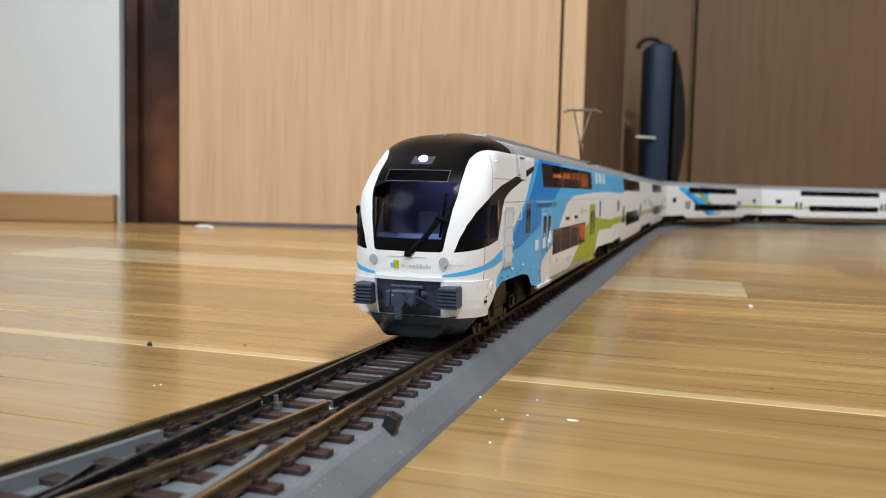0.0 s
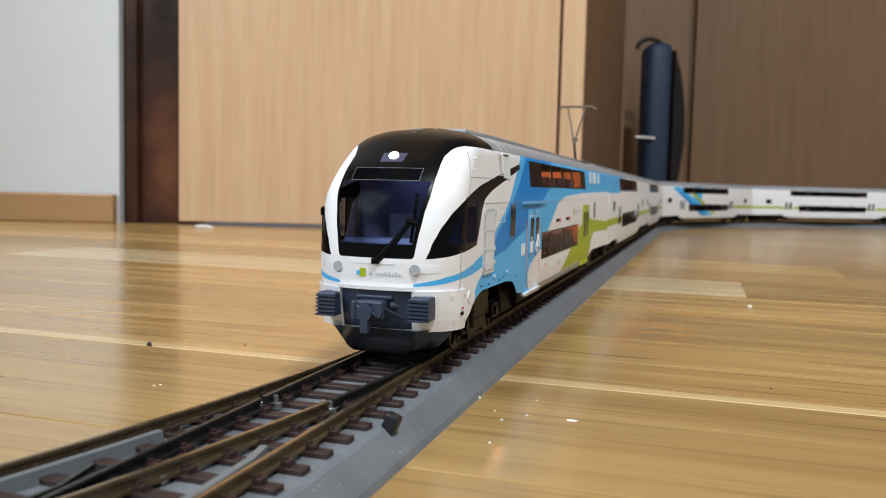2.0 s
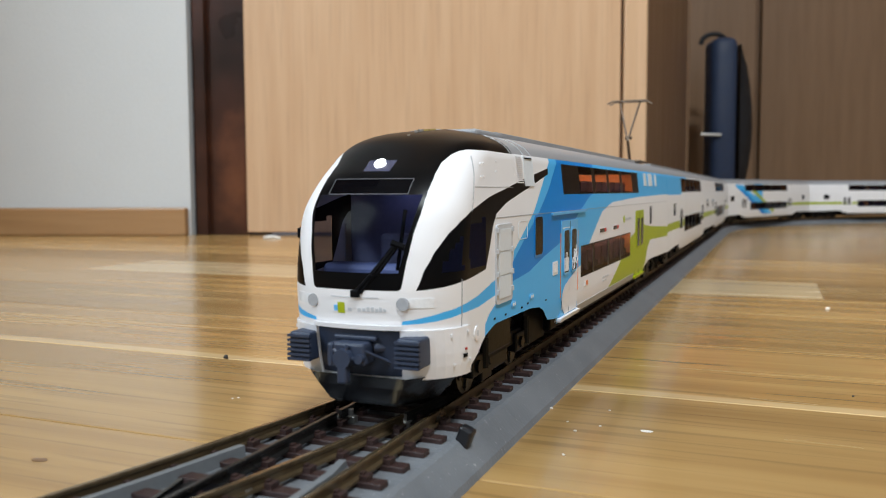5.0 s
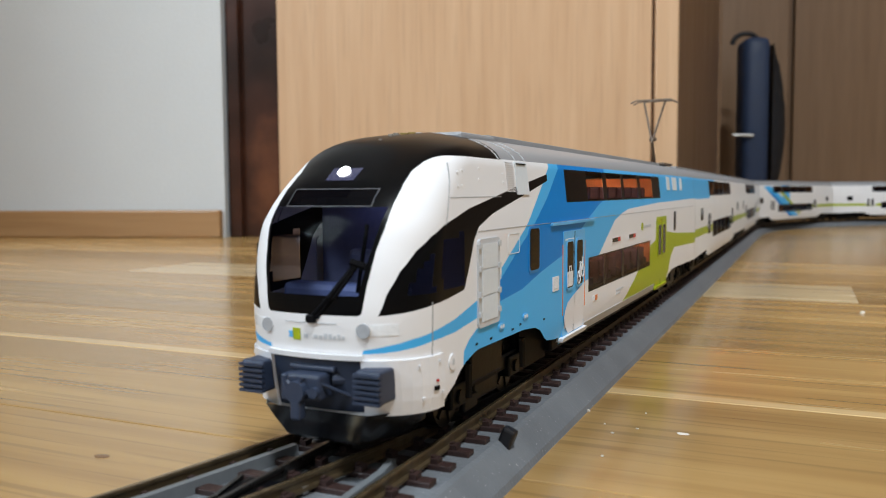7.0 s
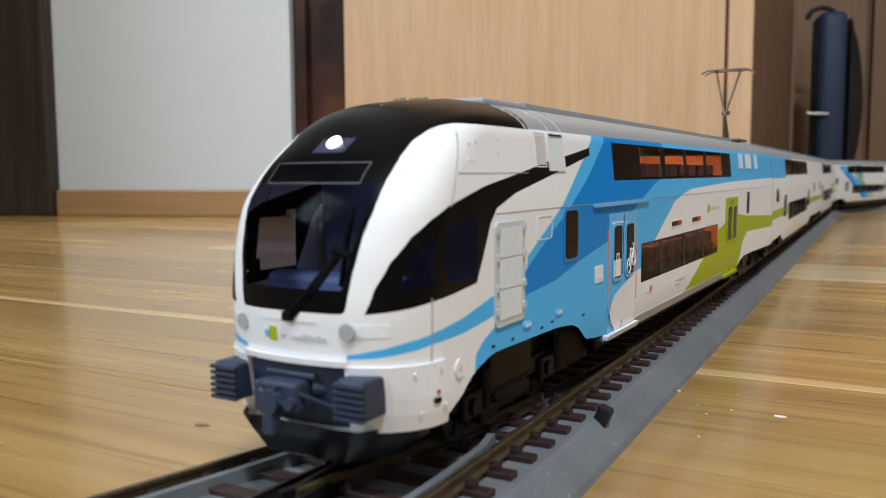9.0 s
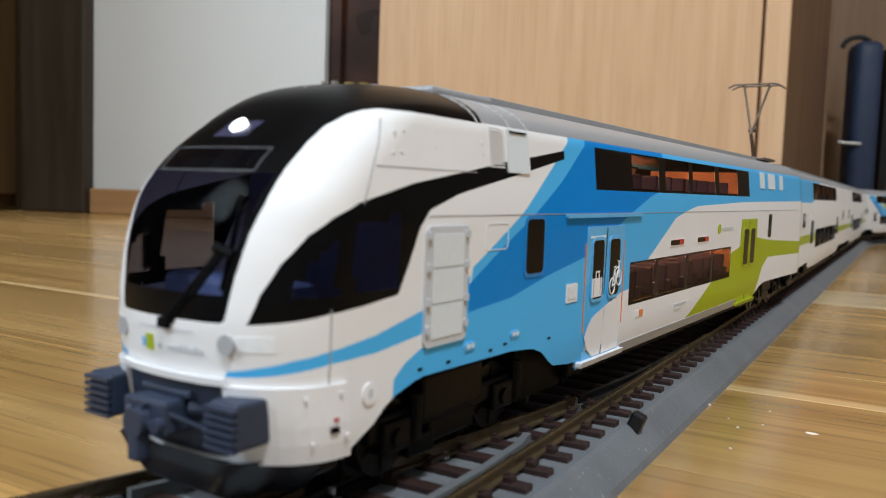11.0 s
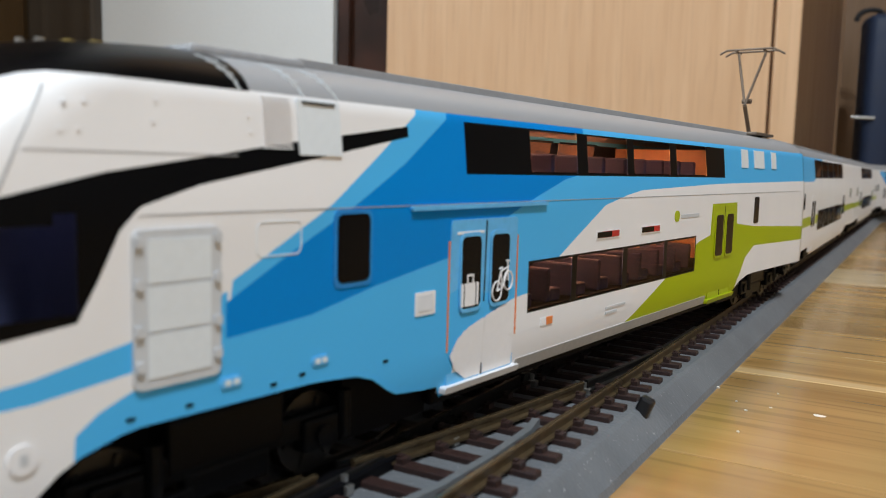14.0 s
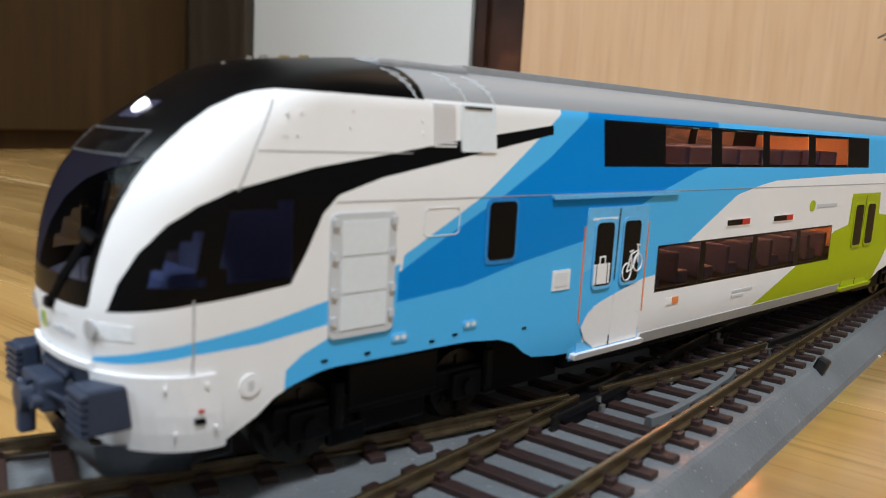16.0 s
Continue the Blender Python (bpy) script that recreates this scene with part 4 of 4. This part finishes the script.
        for a, z in ((40.2, 15.9), (53.2, 15.9)):
            o = skin_patch("jack_point", car, M_SKYP, sg, a, a + 2.8, z, z + 1.1, 0.2, 0.3, 0.5)
            for k in (0.5, 1.6):
                skin_patch("socket", car, M_GREYP, sg, a + k, a + k + 0.8, z + 0.25, z + 0.85, 0.26, 0.2, 0.25, parent=o)
        for a, z in ((36.0, 14.9), (47.0, 14.8), (51.3, 15.1), (66.0, 14.0), (29.5, 15.0)):
            skin_patch("lettering_bar", car, M_BLACK, sg, a, a + 0.9, z, z + 0.35, 0.1, 0.2, 0.05)
        # ventilator and pale hatch under the roof edge
        for i in range(14):
            z = 40.9 + 0.42 * i
            skin_patch("louvre", car, M_WHITEP, sg, 46.6, 50.6, z, z + 0.2, 0.2, 0.4, 0.05)
        skin_patch("roof_hatch", car, M_GREYP, sg, 51.6, 58.4, 40.3, 46.6, 0.25, 0.5, 0.15, "pale grey hatch")
        skin_patch("hatch_slot", car, M_BLACK, sg, 52.4, 57.6, 46.1, 46.35, 0.3, 0.2, 0.05)
        for a, b in ((216, 222), (228, 238), (246, 251)):
            skin_patch("roof_hatch", car, M_GREYP, sg, a, b, 41.2, 46.2, 0.2, 0.4, 0.2, "pale hatch on the blue top")
        for s, z in ((24.5, 44.0), (26.3, 44.2), (24.0, 41.6), (25.6, 41.7), (33.0, 42.8), (33.5, 44.8), (44.5, 44.0), (44.7, 42.4)):
            skin_patch("rivet", car, M_WHITEP, sg, s, s + 0.36, z, z + 0.36, 0.14, 0.3, 0.16)
        c = skin_patch("filler_cap", car, M_WHITEP, sg, 18.6, 21.2, 12.8, 15.4, 0.22, 0.3, 1.25, "round filler cap")
        skin_patch("cap_slot", car, M_GREYF, sg, 19.6, 20.3, 13.6, 14.6, 0.28, 0.2, 0.1, parent=c)
        seam = bmesh.new()
        pts = [(13.3, 8.0), (13.3, 24.4), (16.6, 32.4), (20.6, 40.6), (24.3, 46.8)]
        fine = []
        for (s0, z0), (s1, z1) in zip(pts, pts[1:]):
            for i in range(5):
                fine.append((s0 + (s1 - s0) * i / 5, z0 + (z1 - z0) * i / 5))
        for (s0, z0), (s1, z1) in zip(fine, fine[1:]):
            def at(s, z):
                wz, s_0, l_n = lerp(WP, z), lerp(S0, z), lerp(LN, z)
                t = min(1.0, max(0.0, (s - s_0) / l_n))
                n = lerp(NOSE, z)
                return (sg * wz * (1 - (1 - t) ** n) ** (1 / n) * MM, s * MM, z * MM)
            if not 23.6 < (z0 + z1) / 2 < 35.2:
                rod(seam, at(s0, z0), at(s1, z1), 0.00012, 5)
        part("seam", seam, M_SEAM, car)
        for z, a, b in ((40.0, 20.8, 43.0), (34.2, 31.0, 280.0)):
            skin_patch("seam", car, M_SEAM, sg, a, b, z - 0.06, z + 0.06, 0.05, 0.2, 0.04)
        # front lamps, bumper halves
        x, q = hull(20.7, 0.314, True)
        bm = rod(bmesh.new(), (sg * x * MM, (q + 0.8) * MM, 0.0207), (sg * (x + 0.1) * MM, (q - 0.25) * MM, 0.0207), 0.0011, 18)
        part("head_lamp", bm, M_LENS, car, "grey round lower lamp")
        # The white glare on the lens is put into its colour.
        nose_patch("lamp_lens", car, M_LENSGLARE, sg, 0.355, 0.57, 20.0, 21.7, 0.06, "lamp lens painted white for its glare")
        nose_patch("bumper", car, M_WHITEP, sg, 0.285, 0.985, 7.7, 16.3, 0.5, "white moulded bumper half")
        for u, z in ((0.70, 14.8), (0.92, 15.0), (0.72, 9.6), (0.94, 10.0)):
            nose_patch("bumper_rivet", car, M_WHITEP, sg, u, u + 0.02, z, z + 0.5, 0.7, nu=2, nz=2)
        nose_patch("lettering_bar", car, M_BLACK, sg, 0.84, 0.90, 10.9, 11.6, 0.62, nu=2, nz=1, thick=0.1)
        nose_patch("lettering_bar", car, M_RED, sg, 0.87, 0.90, 12.2, 12.6, 0.62, nu=2, nz=1, thick=0.1)
        # buffers with ribs
        bf = bmesh.new()
        cx = sg * 10.2 * MM
        box(bf, cx - 0.0021, cx + 0.0021, 0.0036, 0.0084, 0.0103, 0.0153, bevel=0.0004)
        buf = part("buffer", bf, M_NAVY, car, "navy buffer block")
        for i in range(6):
            z = 0.0104 + 0.00081 * i
            part("rib", boxed(cx - 0.0022, cx + 0.0022, 0.0030, 0.0037, z, z + 0.00044), M_NAVY, buf)
        # mirrors
        if sg == -1:
            mr = boxed(-0.0173, -0.0163, 0.0125, 0.0139, 0.0262, 0.0306, bevel=0.0003)
            box(mr, -0.0176, -0.0170, 0.0124, 0.0136, 0.0308, 0.0326, bevel=0.0002)
            rod(mr, (-0.0172, 0.0130, 0.0258), (-0.0172, 0.0130, 0.0328), 0.0002)
            rod(mr, (-0.0168, 0.0132, 0.0300), (-0.0158, 0.0140, 0.0300), 0.0003)
            part("mirror", mr, M_BLACK, car, "black folding mirror").location = (0.0009, 0.001, 0)
    # front: recess, coupler, plough, wiper, lamp and display
    for sg in (1, -1):
        nose_patch("coupler_recess", car, M_NAVY, sg, 0.0, 0.28, 8.2, 16.2, 0.08, nu=4)
        nose_patch("nose_lip", car, M_WHITEP, sg, 0.0, 0.30, 16.3, 17.1, 0.7, "white lip over the coupler", nu=6, nz=2)
    cp = boxed(-0.0030, 0.0030, 0.0012, 0.0066, 0.0104, 0.0143, bevel=0.0005)
    box(cp, -0.0040, 0.0040, 0.0034, 0.0068, 0.0143, 0.0152, bevel=0.0003)
    rod(cp, (-0.0006, -0.0002, 0.0118), (-0.0006, 0.002, 0.0118), 0.0016, 14)
    rod(cp, (0.0022, 0.0004, 0.0118), (0.0022, 0.002, 0.0118), 0.0008, 10)
    box(cp, -0.0015, 0.0003, -0.0002, 0.0016, 0.0076, 0.0106, bevel=0.0004)
    rod(cp, (0.0026, 0.0016, 0.0131), (0.0062, 0.0060, 0.0102), 0.0003)
    rod(cp, (0.0030, 0.0046, 0.0132), (0.0050, 0.0058, 0.0132), 0.0011, 12)
    box(cp, -0.0042, -0.0030, 0.0014, 0.0056, 0.0100, 0.0140, bevel=0.0003)
    for k in range(5):
        t = 2 * math.pi * k / 5
        rod(cp, (-0.0006, 0.0004, 0.0118), (-0.0006 + 0.0024 * math.cos(t), 0.0008, 0.0118 + 0.0022 * math.sin(t)), 0.00035, 6)
    part("coupler", cp, M_NAVY, car, "navy moulded coupler").location.y = 0.0010
    pl = bmesh.new()
    prev = None
    for z, half, o in ((0.0026, 0.0098, 0.0030), (0.0034, 0.0108, 0.0018), (0.0062, 0.0134, 0.0006), (0.0082, 0.0152, 0.0)):
        ring = [pl.verts.new((t * half, 0.0054 + 0.0085 * max(0.0, (abs(t) - 0.60) / 0.40) + o, z)) for t in (-1, -0.86, -0.72, -0.60, -0.3, 0, 0.3, 0.60, 0.72, 0.86, 1)]
        if prev:
            for i in range(10):
                pl.faces.new((prev[i], prev[i + 1], ring[i + 1], ring[i]))
        prev = ring
    box(pl, -0.0110, 0.0110, 0.0135, 0.021, 0.0040, 0.0080, bevel=0.0004)
    part("snow_plough", pl, M_PLOUGH, car, "glossy black snow plough")
    wp = bmesh.new()
    pts = [(0.0004, 0.0042, 0.0224), (0.0034, 0.0044, 0.0255), (0.0070, 0.0060, 0.0304)]
    for p, q in zip(pts, pts[1:]):
        rod(wp, p, q, 0.00045)
        rod(wp, (p[0] + 0.0009, p[1], p[2]), (q[0] + 0.0005, q[1], q[2]), 0.00028)
    rod(wp, (0.0074, 0.0058, 0.0262), (0.0080, 0.0078, 0.0362), 0.00032)
    rod(wp, (0.0064, 0.0056, 0.0308), (0.0086, 0.0062, 0.0300), 0.0006)
    box(wp, -0.0004, 0.0012, 0.0036, 0.0048, 0.0217, 0.0229, bevel=0.0002)
    part("wiper", wp, M_BLACK, car, "black windscreen wiper")
    tl = look((0, 0.0147, 0.0440), (0, 0.0047, 0.0540))
    bm = bmesh.new()
    bmesh.ops.create_cone(bm, cap_ends=True, segments=20, radius1=0.0011, radius2=0.0010, depth=0.0008, matrix=tl)
    part("top_lamp", bm, M_LAMP, car, "bright white top headlight")
    for sg in (1, -1):
        nose_patch("lamp_housing", car, M_LAMPBOX, sg, 0.0, 0.085, 42.8, 44.8, 0.10, nu=2, nz=2, thick=0.2)
        nose_patch("display", car, M_GLOSSB, sg, 0.0, 0.30, 38.9, 41.4, 0.08, "dark destination display", nu=5, nz=2, thick=0.2)
        nose_patch("display_rim", car, M_RIM, sg, 0.0, 0.305, 41.4, 41.52, 0.12, nu=5, nz=1, thick=0.2)
        nose_patch("display_rim", car, M_RIM, sg, 0.0, 0.305, 38.78, 38.9, 0.12, nu=5, nz=1, thick=0.2)
        nose_patch("display_rim", car, M_RIM, sg, 0.30, 0.306, 38.9, 41.4, 0.12, nu=1, nz=2, thick=0.2)
        nose_patch("nose_seam", car, M_GREYF, sg, 0.0, 0.15, 21.6, 21.75, 0.06, nu=4, nz=1, thick=0.2)
    em = nose_patch("emblem", car, M_LIMEP, -1, 0.052, 0.098, 18.9, 20.7, 0.10, "green and teal emblem", nu=2, nz=2, thick=0.2)
    nose_patch("emblem_leaf", car, M_SKYP, -1, 0.100, 0.126, 19.2, 20.2, 0.10, nu=2, nz=1, thick=0.2, parent=em)
    for k in range(8):
        u = -0.012 + 0.027 * k
        tall = 0.25 if k in (3, 4, 6) else 0.0
        nose_patch("name_bar", car, M_GREYF, 1 if u >= 0 else -1, abs(u), abs(u) + 0.019, 19.3, 19.85 + tall, 0.10, nu=1, nz=1, thick=0.2)
    # cab inside
    part("cab_wall", boxed(-0.0145, 0.0145, 0.030, 0.031, 0.0155, 0.046), M_CAB, car, "blue grey cab rear wall")
    part("cab_desk", boxed(-0.0110, 0.0110, 0.0125, 0.0170, 0.0160, 0.0265, bevel=0.001), M_CABDESK, car, "blue driver's desk")
    part("cab_seat", boxed(-0.0035, 0.0035, 0.0205, 0.0225, 0.0170, 0.0315, bevel=0.001), M_CAB, car, "driver's seat")
    part("cab_ceiling", boxed(-0.0095, 0.0095, 0.0230, 0.030, 0.0420, 0.0426), M_CAB, car)
    # Glowing plate added under the cab ceiling to brighten the inside.
    part("cab_fill", boxed(-0.004, 0.004, 0.0235, 0.028, 0.0414, 0.0418), M_CABFILL, car, "dim bluish glow added to brighten the cab")
    # roof: aerials, insulators, ribs, pantograph
    for s, z, m, r in ((24.5, 50.0, M_SILVER, 0.0003), (28.0, 51.0, M_SILVER, 0.0004), (30.0, 51.3, M_SILVER, 0.0005), (33.0, 51.5, M_GOLD, 0.0007), (36.0, 51.8, M_GOLD, 0.0007), (38.5, 51.9, M_GREYF, 0.0007)):
        bm = rod(bmesh.new(), (0.001, s * MM, z * MM - 0.0022), (0.001, s * MM, z * MM - 0.0001), r, 10)
        part("roof_fitting", bm, m, car)
    for s in (44.0, 53.0, 58.5):
        rb = bmesh.new()
        prev = None
        for z in (46.9, 47.6, 48.4, 49.2, 49.9, 50.5):
            p = (lerp(WP, z) + 0.1) * MM
            if prev:
                rod(rb, (prev[0], s * MM, prev[1]), (p, (s + (z - 47) * -0.6) * MM, z * MM), 0.0001, 5)
                rod(rb, (-prev[0], s * MM, prev[1]), (-p, (s + (z - 47) * -0.6) * MM, z * MM), 0.0001, 5)
            prev = (p, z * MM)
        part("roof_seam", rb, M_GREYP, car)
    part("roof_box", boxed(-0.0078, 0.0078, 0.0430, 0.0600, 0.0495, 0.0521, bevel=0.0006), M_ROOFP, car, "raised grey roof box")


def mid_details(car):
    for sg in (1, -1):
        for a in (60.0, 205.0):
            skin_patch("door", car, M_WHITEP, sg, a - 4, a + 12, 8.0, 31.5, 0.16, label="white sliding door")
            for b in (a - 2.2, a + 5.0):
                skin_patch("door_window", car, M_GLOSSB, sg, b, b + 3.4, 18.5, 29, 0.3, 0.3, 0.8)
        for a in (25.0, 252.0):
            skin_patch("small_window", car, M_GLOSSB, sg, a, a + 9, 26.5, 32.5, 0.2, 0.3, 0.8)
        skin_patch("window_band", car, M_GLOSSB, sg, 176.0, 199.0, 16.0, 24.2, 0.1, 0.3, 0.8)


def pantograph(car):
    pg = bmesh.new()
    y = 0.268
    box(pg, -0.007, 0.007, y - 0.010, y + 0.010, 0.0520, 0.0530, bevel=0.0003)
    rod(pg, (0.0, y + 0.006, 0.0530), (0.0, y - 0.001, 0.0622), 0.0007)
    rod(pg, (0.0, y - 0.001, 0.0622), (-0.0045, y + 0.004, 0.0800), 0.00045)
    rod(pg, (0.0, y - 0.001, 0.0622), (0.0045, y + 0.004, 0.0800), 0.00045)
    rod(pg, (-0.0015, y + 0.001, 0.0636), (0.0015, y + 0.001, 0.0636), 0.0008)
    p = part("pantograph", pg, M_PANTO, car, "raised bronze pantograph")
    hd = bmesh.new()
    for dy in (0.0, 0.006):
        pts = [(-0.0098, -0.0012), (-0.0075, 0.0), (0.0075, 0.0), (0.0098, -0.0012)]
        for (x0, z0), (x1, z1) in zip(pts, pts[1:]):
            rod(hd, (x0, y + 0.001 + dy, 0.0807 + z0), (x1, y + 0.001 + dy, 0.0807 + z1), 0.00035)
    rod(hd, (-0.0045, y + 0.001, 0.0803), (-0.0045, y + 0.007, 0.0803), 0.0003)
    rod(hd, (0.0045, y + 0.001, 0.0803), (0.0045, y + 0.007, 0.0803), 0.0003)
    part("collector_head", hd, M_PANTO, p)


SPEC = [
    (True, M_HEAD, "white, blue and lime model train head carriage with black nose"),
    (False, M_MIDB, "white model double-deck carriage with blue top and lime band"),
    (False, M_MIDP, "white model double-deck carriage with lime band"),
    (False, M_MIDD, "white model double-deck carriage with blue and lime diagonal stripes"),
    (False, M_MIDP, "white model double-deck carriage with lime band on the far curve"),
]
TRAIN = [carriage(*s) for s in SPEC]
pantograph(TRAIN[0][0])


# ---- floor boards ----
floor = new("floor", mesh_from(boxed(-2.9, 3.3, -3.9, 3.0, -0.05, -0.012), "floor", M_DARKW))
tagged(floor, "oak strip floor with satin varnish", kind="structure")
BOARD = 0.0658
rng = random.Random(4)
lengths = (0.42, 0.55, 0.68, 0.82)
board_mesh = {}
for ln in lengths:
    board_mesh[ln] = mesh_from(boxed(-ln / 2, ln / 2, -BOARD / 2 + 0.00012, BOARD / 2 - 0.00012, -0.0119, 0.0, bevel=0.00035), "board", M_FLOOR)
LONG = 1.6
long_board, edged_board = (mesh_from(boxed(-LONG / 2, LONG / 2, -BOARD / 2 + 0.00016, BOARD / 2 - 0.00016, -0.0119, 0.0, bevel=0.00035), "board", m) for m in (M_FLOOR, M_FLOORS))
pale_board = mesh_from(boxed(-0.21, 0.21, -BOARD / 2 + 0.00012, BOARD / 2 - 0.00012, -0.0119, 0.0, bevel=0.00035), "pale_board", M_PALEB)
count = 0
rest = []
for k in range(-60, 46):
    y = 0.0615 + BOARD * (k + 0.5)
    if k == 3:
        ln0 = 0.42
        x = 0.0845 - ln0
    else:
        x = -2.8 + rng.random() * 0.5
    starts = []
    if k == 3:
        while x > -2.7:
            starts.append((x, 0.42))
            x -= 0.42
        x = 0.0845
    if -2 <= k <= 2:
        x = -0.62 - 0.07 * (k % 3)
        left = x
        while left > -2.7:
            left -= 0.55
            starts.append((left, 0.55))
        starts.append((x, LONG))
        x += LONG
    while x < 3.0:
        ln = rng.choice(lengths)
        starts.append((x, ln))
        x += ln
    for x, ln in starts:
        if -7 <= k <= 24 and x + ln > -1.3 and x < 1.5 and count < 298:
            ob = new("board", pale_board if k == 3 and abs(x + ln - 0.0845) < 0.001 else edged_board if ln == LONG and k == 0 else long_board if ln == LONG else board_mesh[ln])
            ob.parent = floor
            ob.location = (x + ln / 2, y, 0)
            count += 1
        else:
            rest.append((x, x + ln - 0.0001, y - BOARD / 2 + 0.00006, y + BOARD / 2 - 0.00006))
vsr, fsr = [], []
for x0, x1, y0, y1 in rest:
    i = len(vsr)
    vsr += [(x0, y0, 0), (x1, y0, 0), (x1, y1, 0), (x0, y1, 0), (x0, y0, -0.0119), (x1, y0, -0.0119), (x1, y1, -0.0119), (x0, y1, -0.0119)]
    fsr += [(i, i + 1, i + 2, i + 3), (i + 4, i + 5, i + 1, i), (i + 5, i + 6, i + 2, i + 1), (i + 6, i + 7, i + 3, i + 2), (i + 7, i + 4, i, i + 3)]
me = bpy.data.meshes.new("far_boards")
me.from_pydata(vsr, [], fsr)
me.materials.append(M_FLOOR)
fb = new("far_boards", me)
fb.parent = floor
tagged(fb, "oak strip boards further off", kind="stuff")

# ---- crumbs and specks on the floor ----
CRUMBS = ((-0.0810, 0.0617, 0.0016, 0.0013, M_SPECK, "dark crumb on the floor"), (-0.0579, 0.0731, 0.0013, 0.0009, M_SKIRT, "brown crumb on the floor"),
          (0.0840, 0.2270, 0.0018, 0.0012, M_CRUMB, "pale crumb on the floor"), (0.0191, 0.0424, 0.0008, 0.0006, M_CRUMB, "pale crumb on the floor"),
          (0.0408, 0.0330, 0.0026, 0.0002, M_CRUMB, "thin pale flake on the floor"), (-0.4135, 0.5800, 0.020, 0.004, M_CRUMB, "scrap of white paper by the door"),
          (0.0276, 0.0280, 0.0007, 0.0004, M_CRUMB, "pale crumb on the floor"), (0.0316, 0.0331, 0.0006, 0.0003, M_CRUMB, "pale crumb on the floor"),
          (0.0312, 0.0455, 0.0005, 0.0003, M_CRUMB, "pale crumb on the floor"), (0.0290, 0.0128, 0.0006, 0.0004, M_CRUMB, "pale crumb on the floor"),
          (0.0247, 0.0339, 0.0005, 0.0003, M_CRUMB, "pale crumb on the floor"), (-0.0504, 0.0257, 0.0006, 0.0003, M_CRUMB, "pale crumb on the floor"),
          (-0.0512, 0.0245, 0.0005, 0.0003, M_CRUMB, "pale crumb on the floor"), (0.0809, 0.0777, 0.0006, 0.0004, M_SPECK, "tiny dark crumb on the floor"),
          # A knot in the board, laid on as a thin dark flake.
          (-0.0570, -0.0235, 0.0034, 0.0002, M_DARKW, "small dark knot of the floor wood, made as a thin flake"))
for x, y, w, h, m, lab in CRUMBS:
    bm = bmesh.new()
    bmesh.ops.create_icosphere(bm, subdivisions=2, radius=0.5)
    for v in bm.verts:
        v.co *= 1 + 0.35 * noise.noise(v.co * 3 + Vector((x * 90, y * 70, 0)))
        v.co = Vector((v.co.x * w, v.co.y * w * 0.6, max(v.co.z, -0.3) * h + 0.3 * h))
    ob = part("crumb", bm, m)
    ob.location = (x, y, 0)
    tagged(ob, lab, "crumb")


# ---- what moves ----
# distance of the nose behind the points' tip, by time
RUN = [(0.0, -0.0299), (0.5, -0.0348), (1.0, -0.0395), (1.5, -0.0442), (2.0, -0.0489), (2.5, -0.0542), (3.0, -0.0601), (3.5, -0.0662), (4.0, -0.0723), (6.5, -0.1027), (7.0, -0.1087), (7.5, -0.1151), (8.0, -0.1213), (8.5, -0.1270), (11.0, -0.1573), (11.5, -0.1636), (12.0, -0.1698), (12.5, -0.1761), (13.0, -0.1825), (13.5, -0.1888), (14.0, -0.1948), (14.5, -0.2004), (15.0, -0.2064), (15.5, -0.2129), (16.0, -0.2190)]


def motions():
    times = [0.5 * i for i in range(33)]
    run = lambda t: lerp(RUN, t)
    for i, (car, wheels, b1, b2) in enumerate(TRAIN):
        rows = []
        for t in times:
            d = run(t) + 0.2888 * i
            p1, p2 = line_at(d + b1)[0], line_at(d + b2)[0]
            b = (p2 - p1).normalized()
            o = p1 - b * b1
            rows.append((t, pose(o.x, o.y, RZ - 0.0003, 0, 0, math.degrees(math.atan2(-b.x, b.y)))))
        walk(car, rows)
        for w in wheels:
            walk(w, [(t, pose(w.location.x, w.location.y, w.location.z, math.degrees((run(0) - run(t)) / 0.0053), 0, 0)) for t in times])


motions()
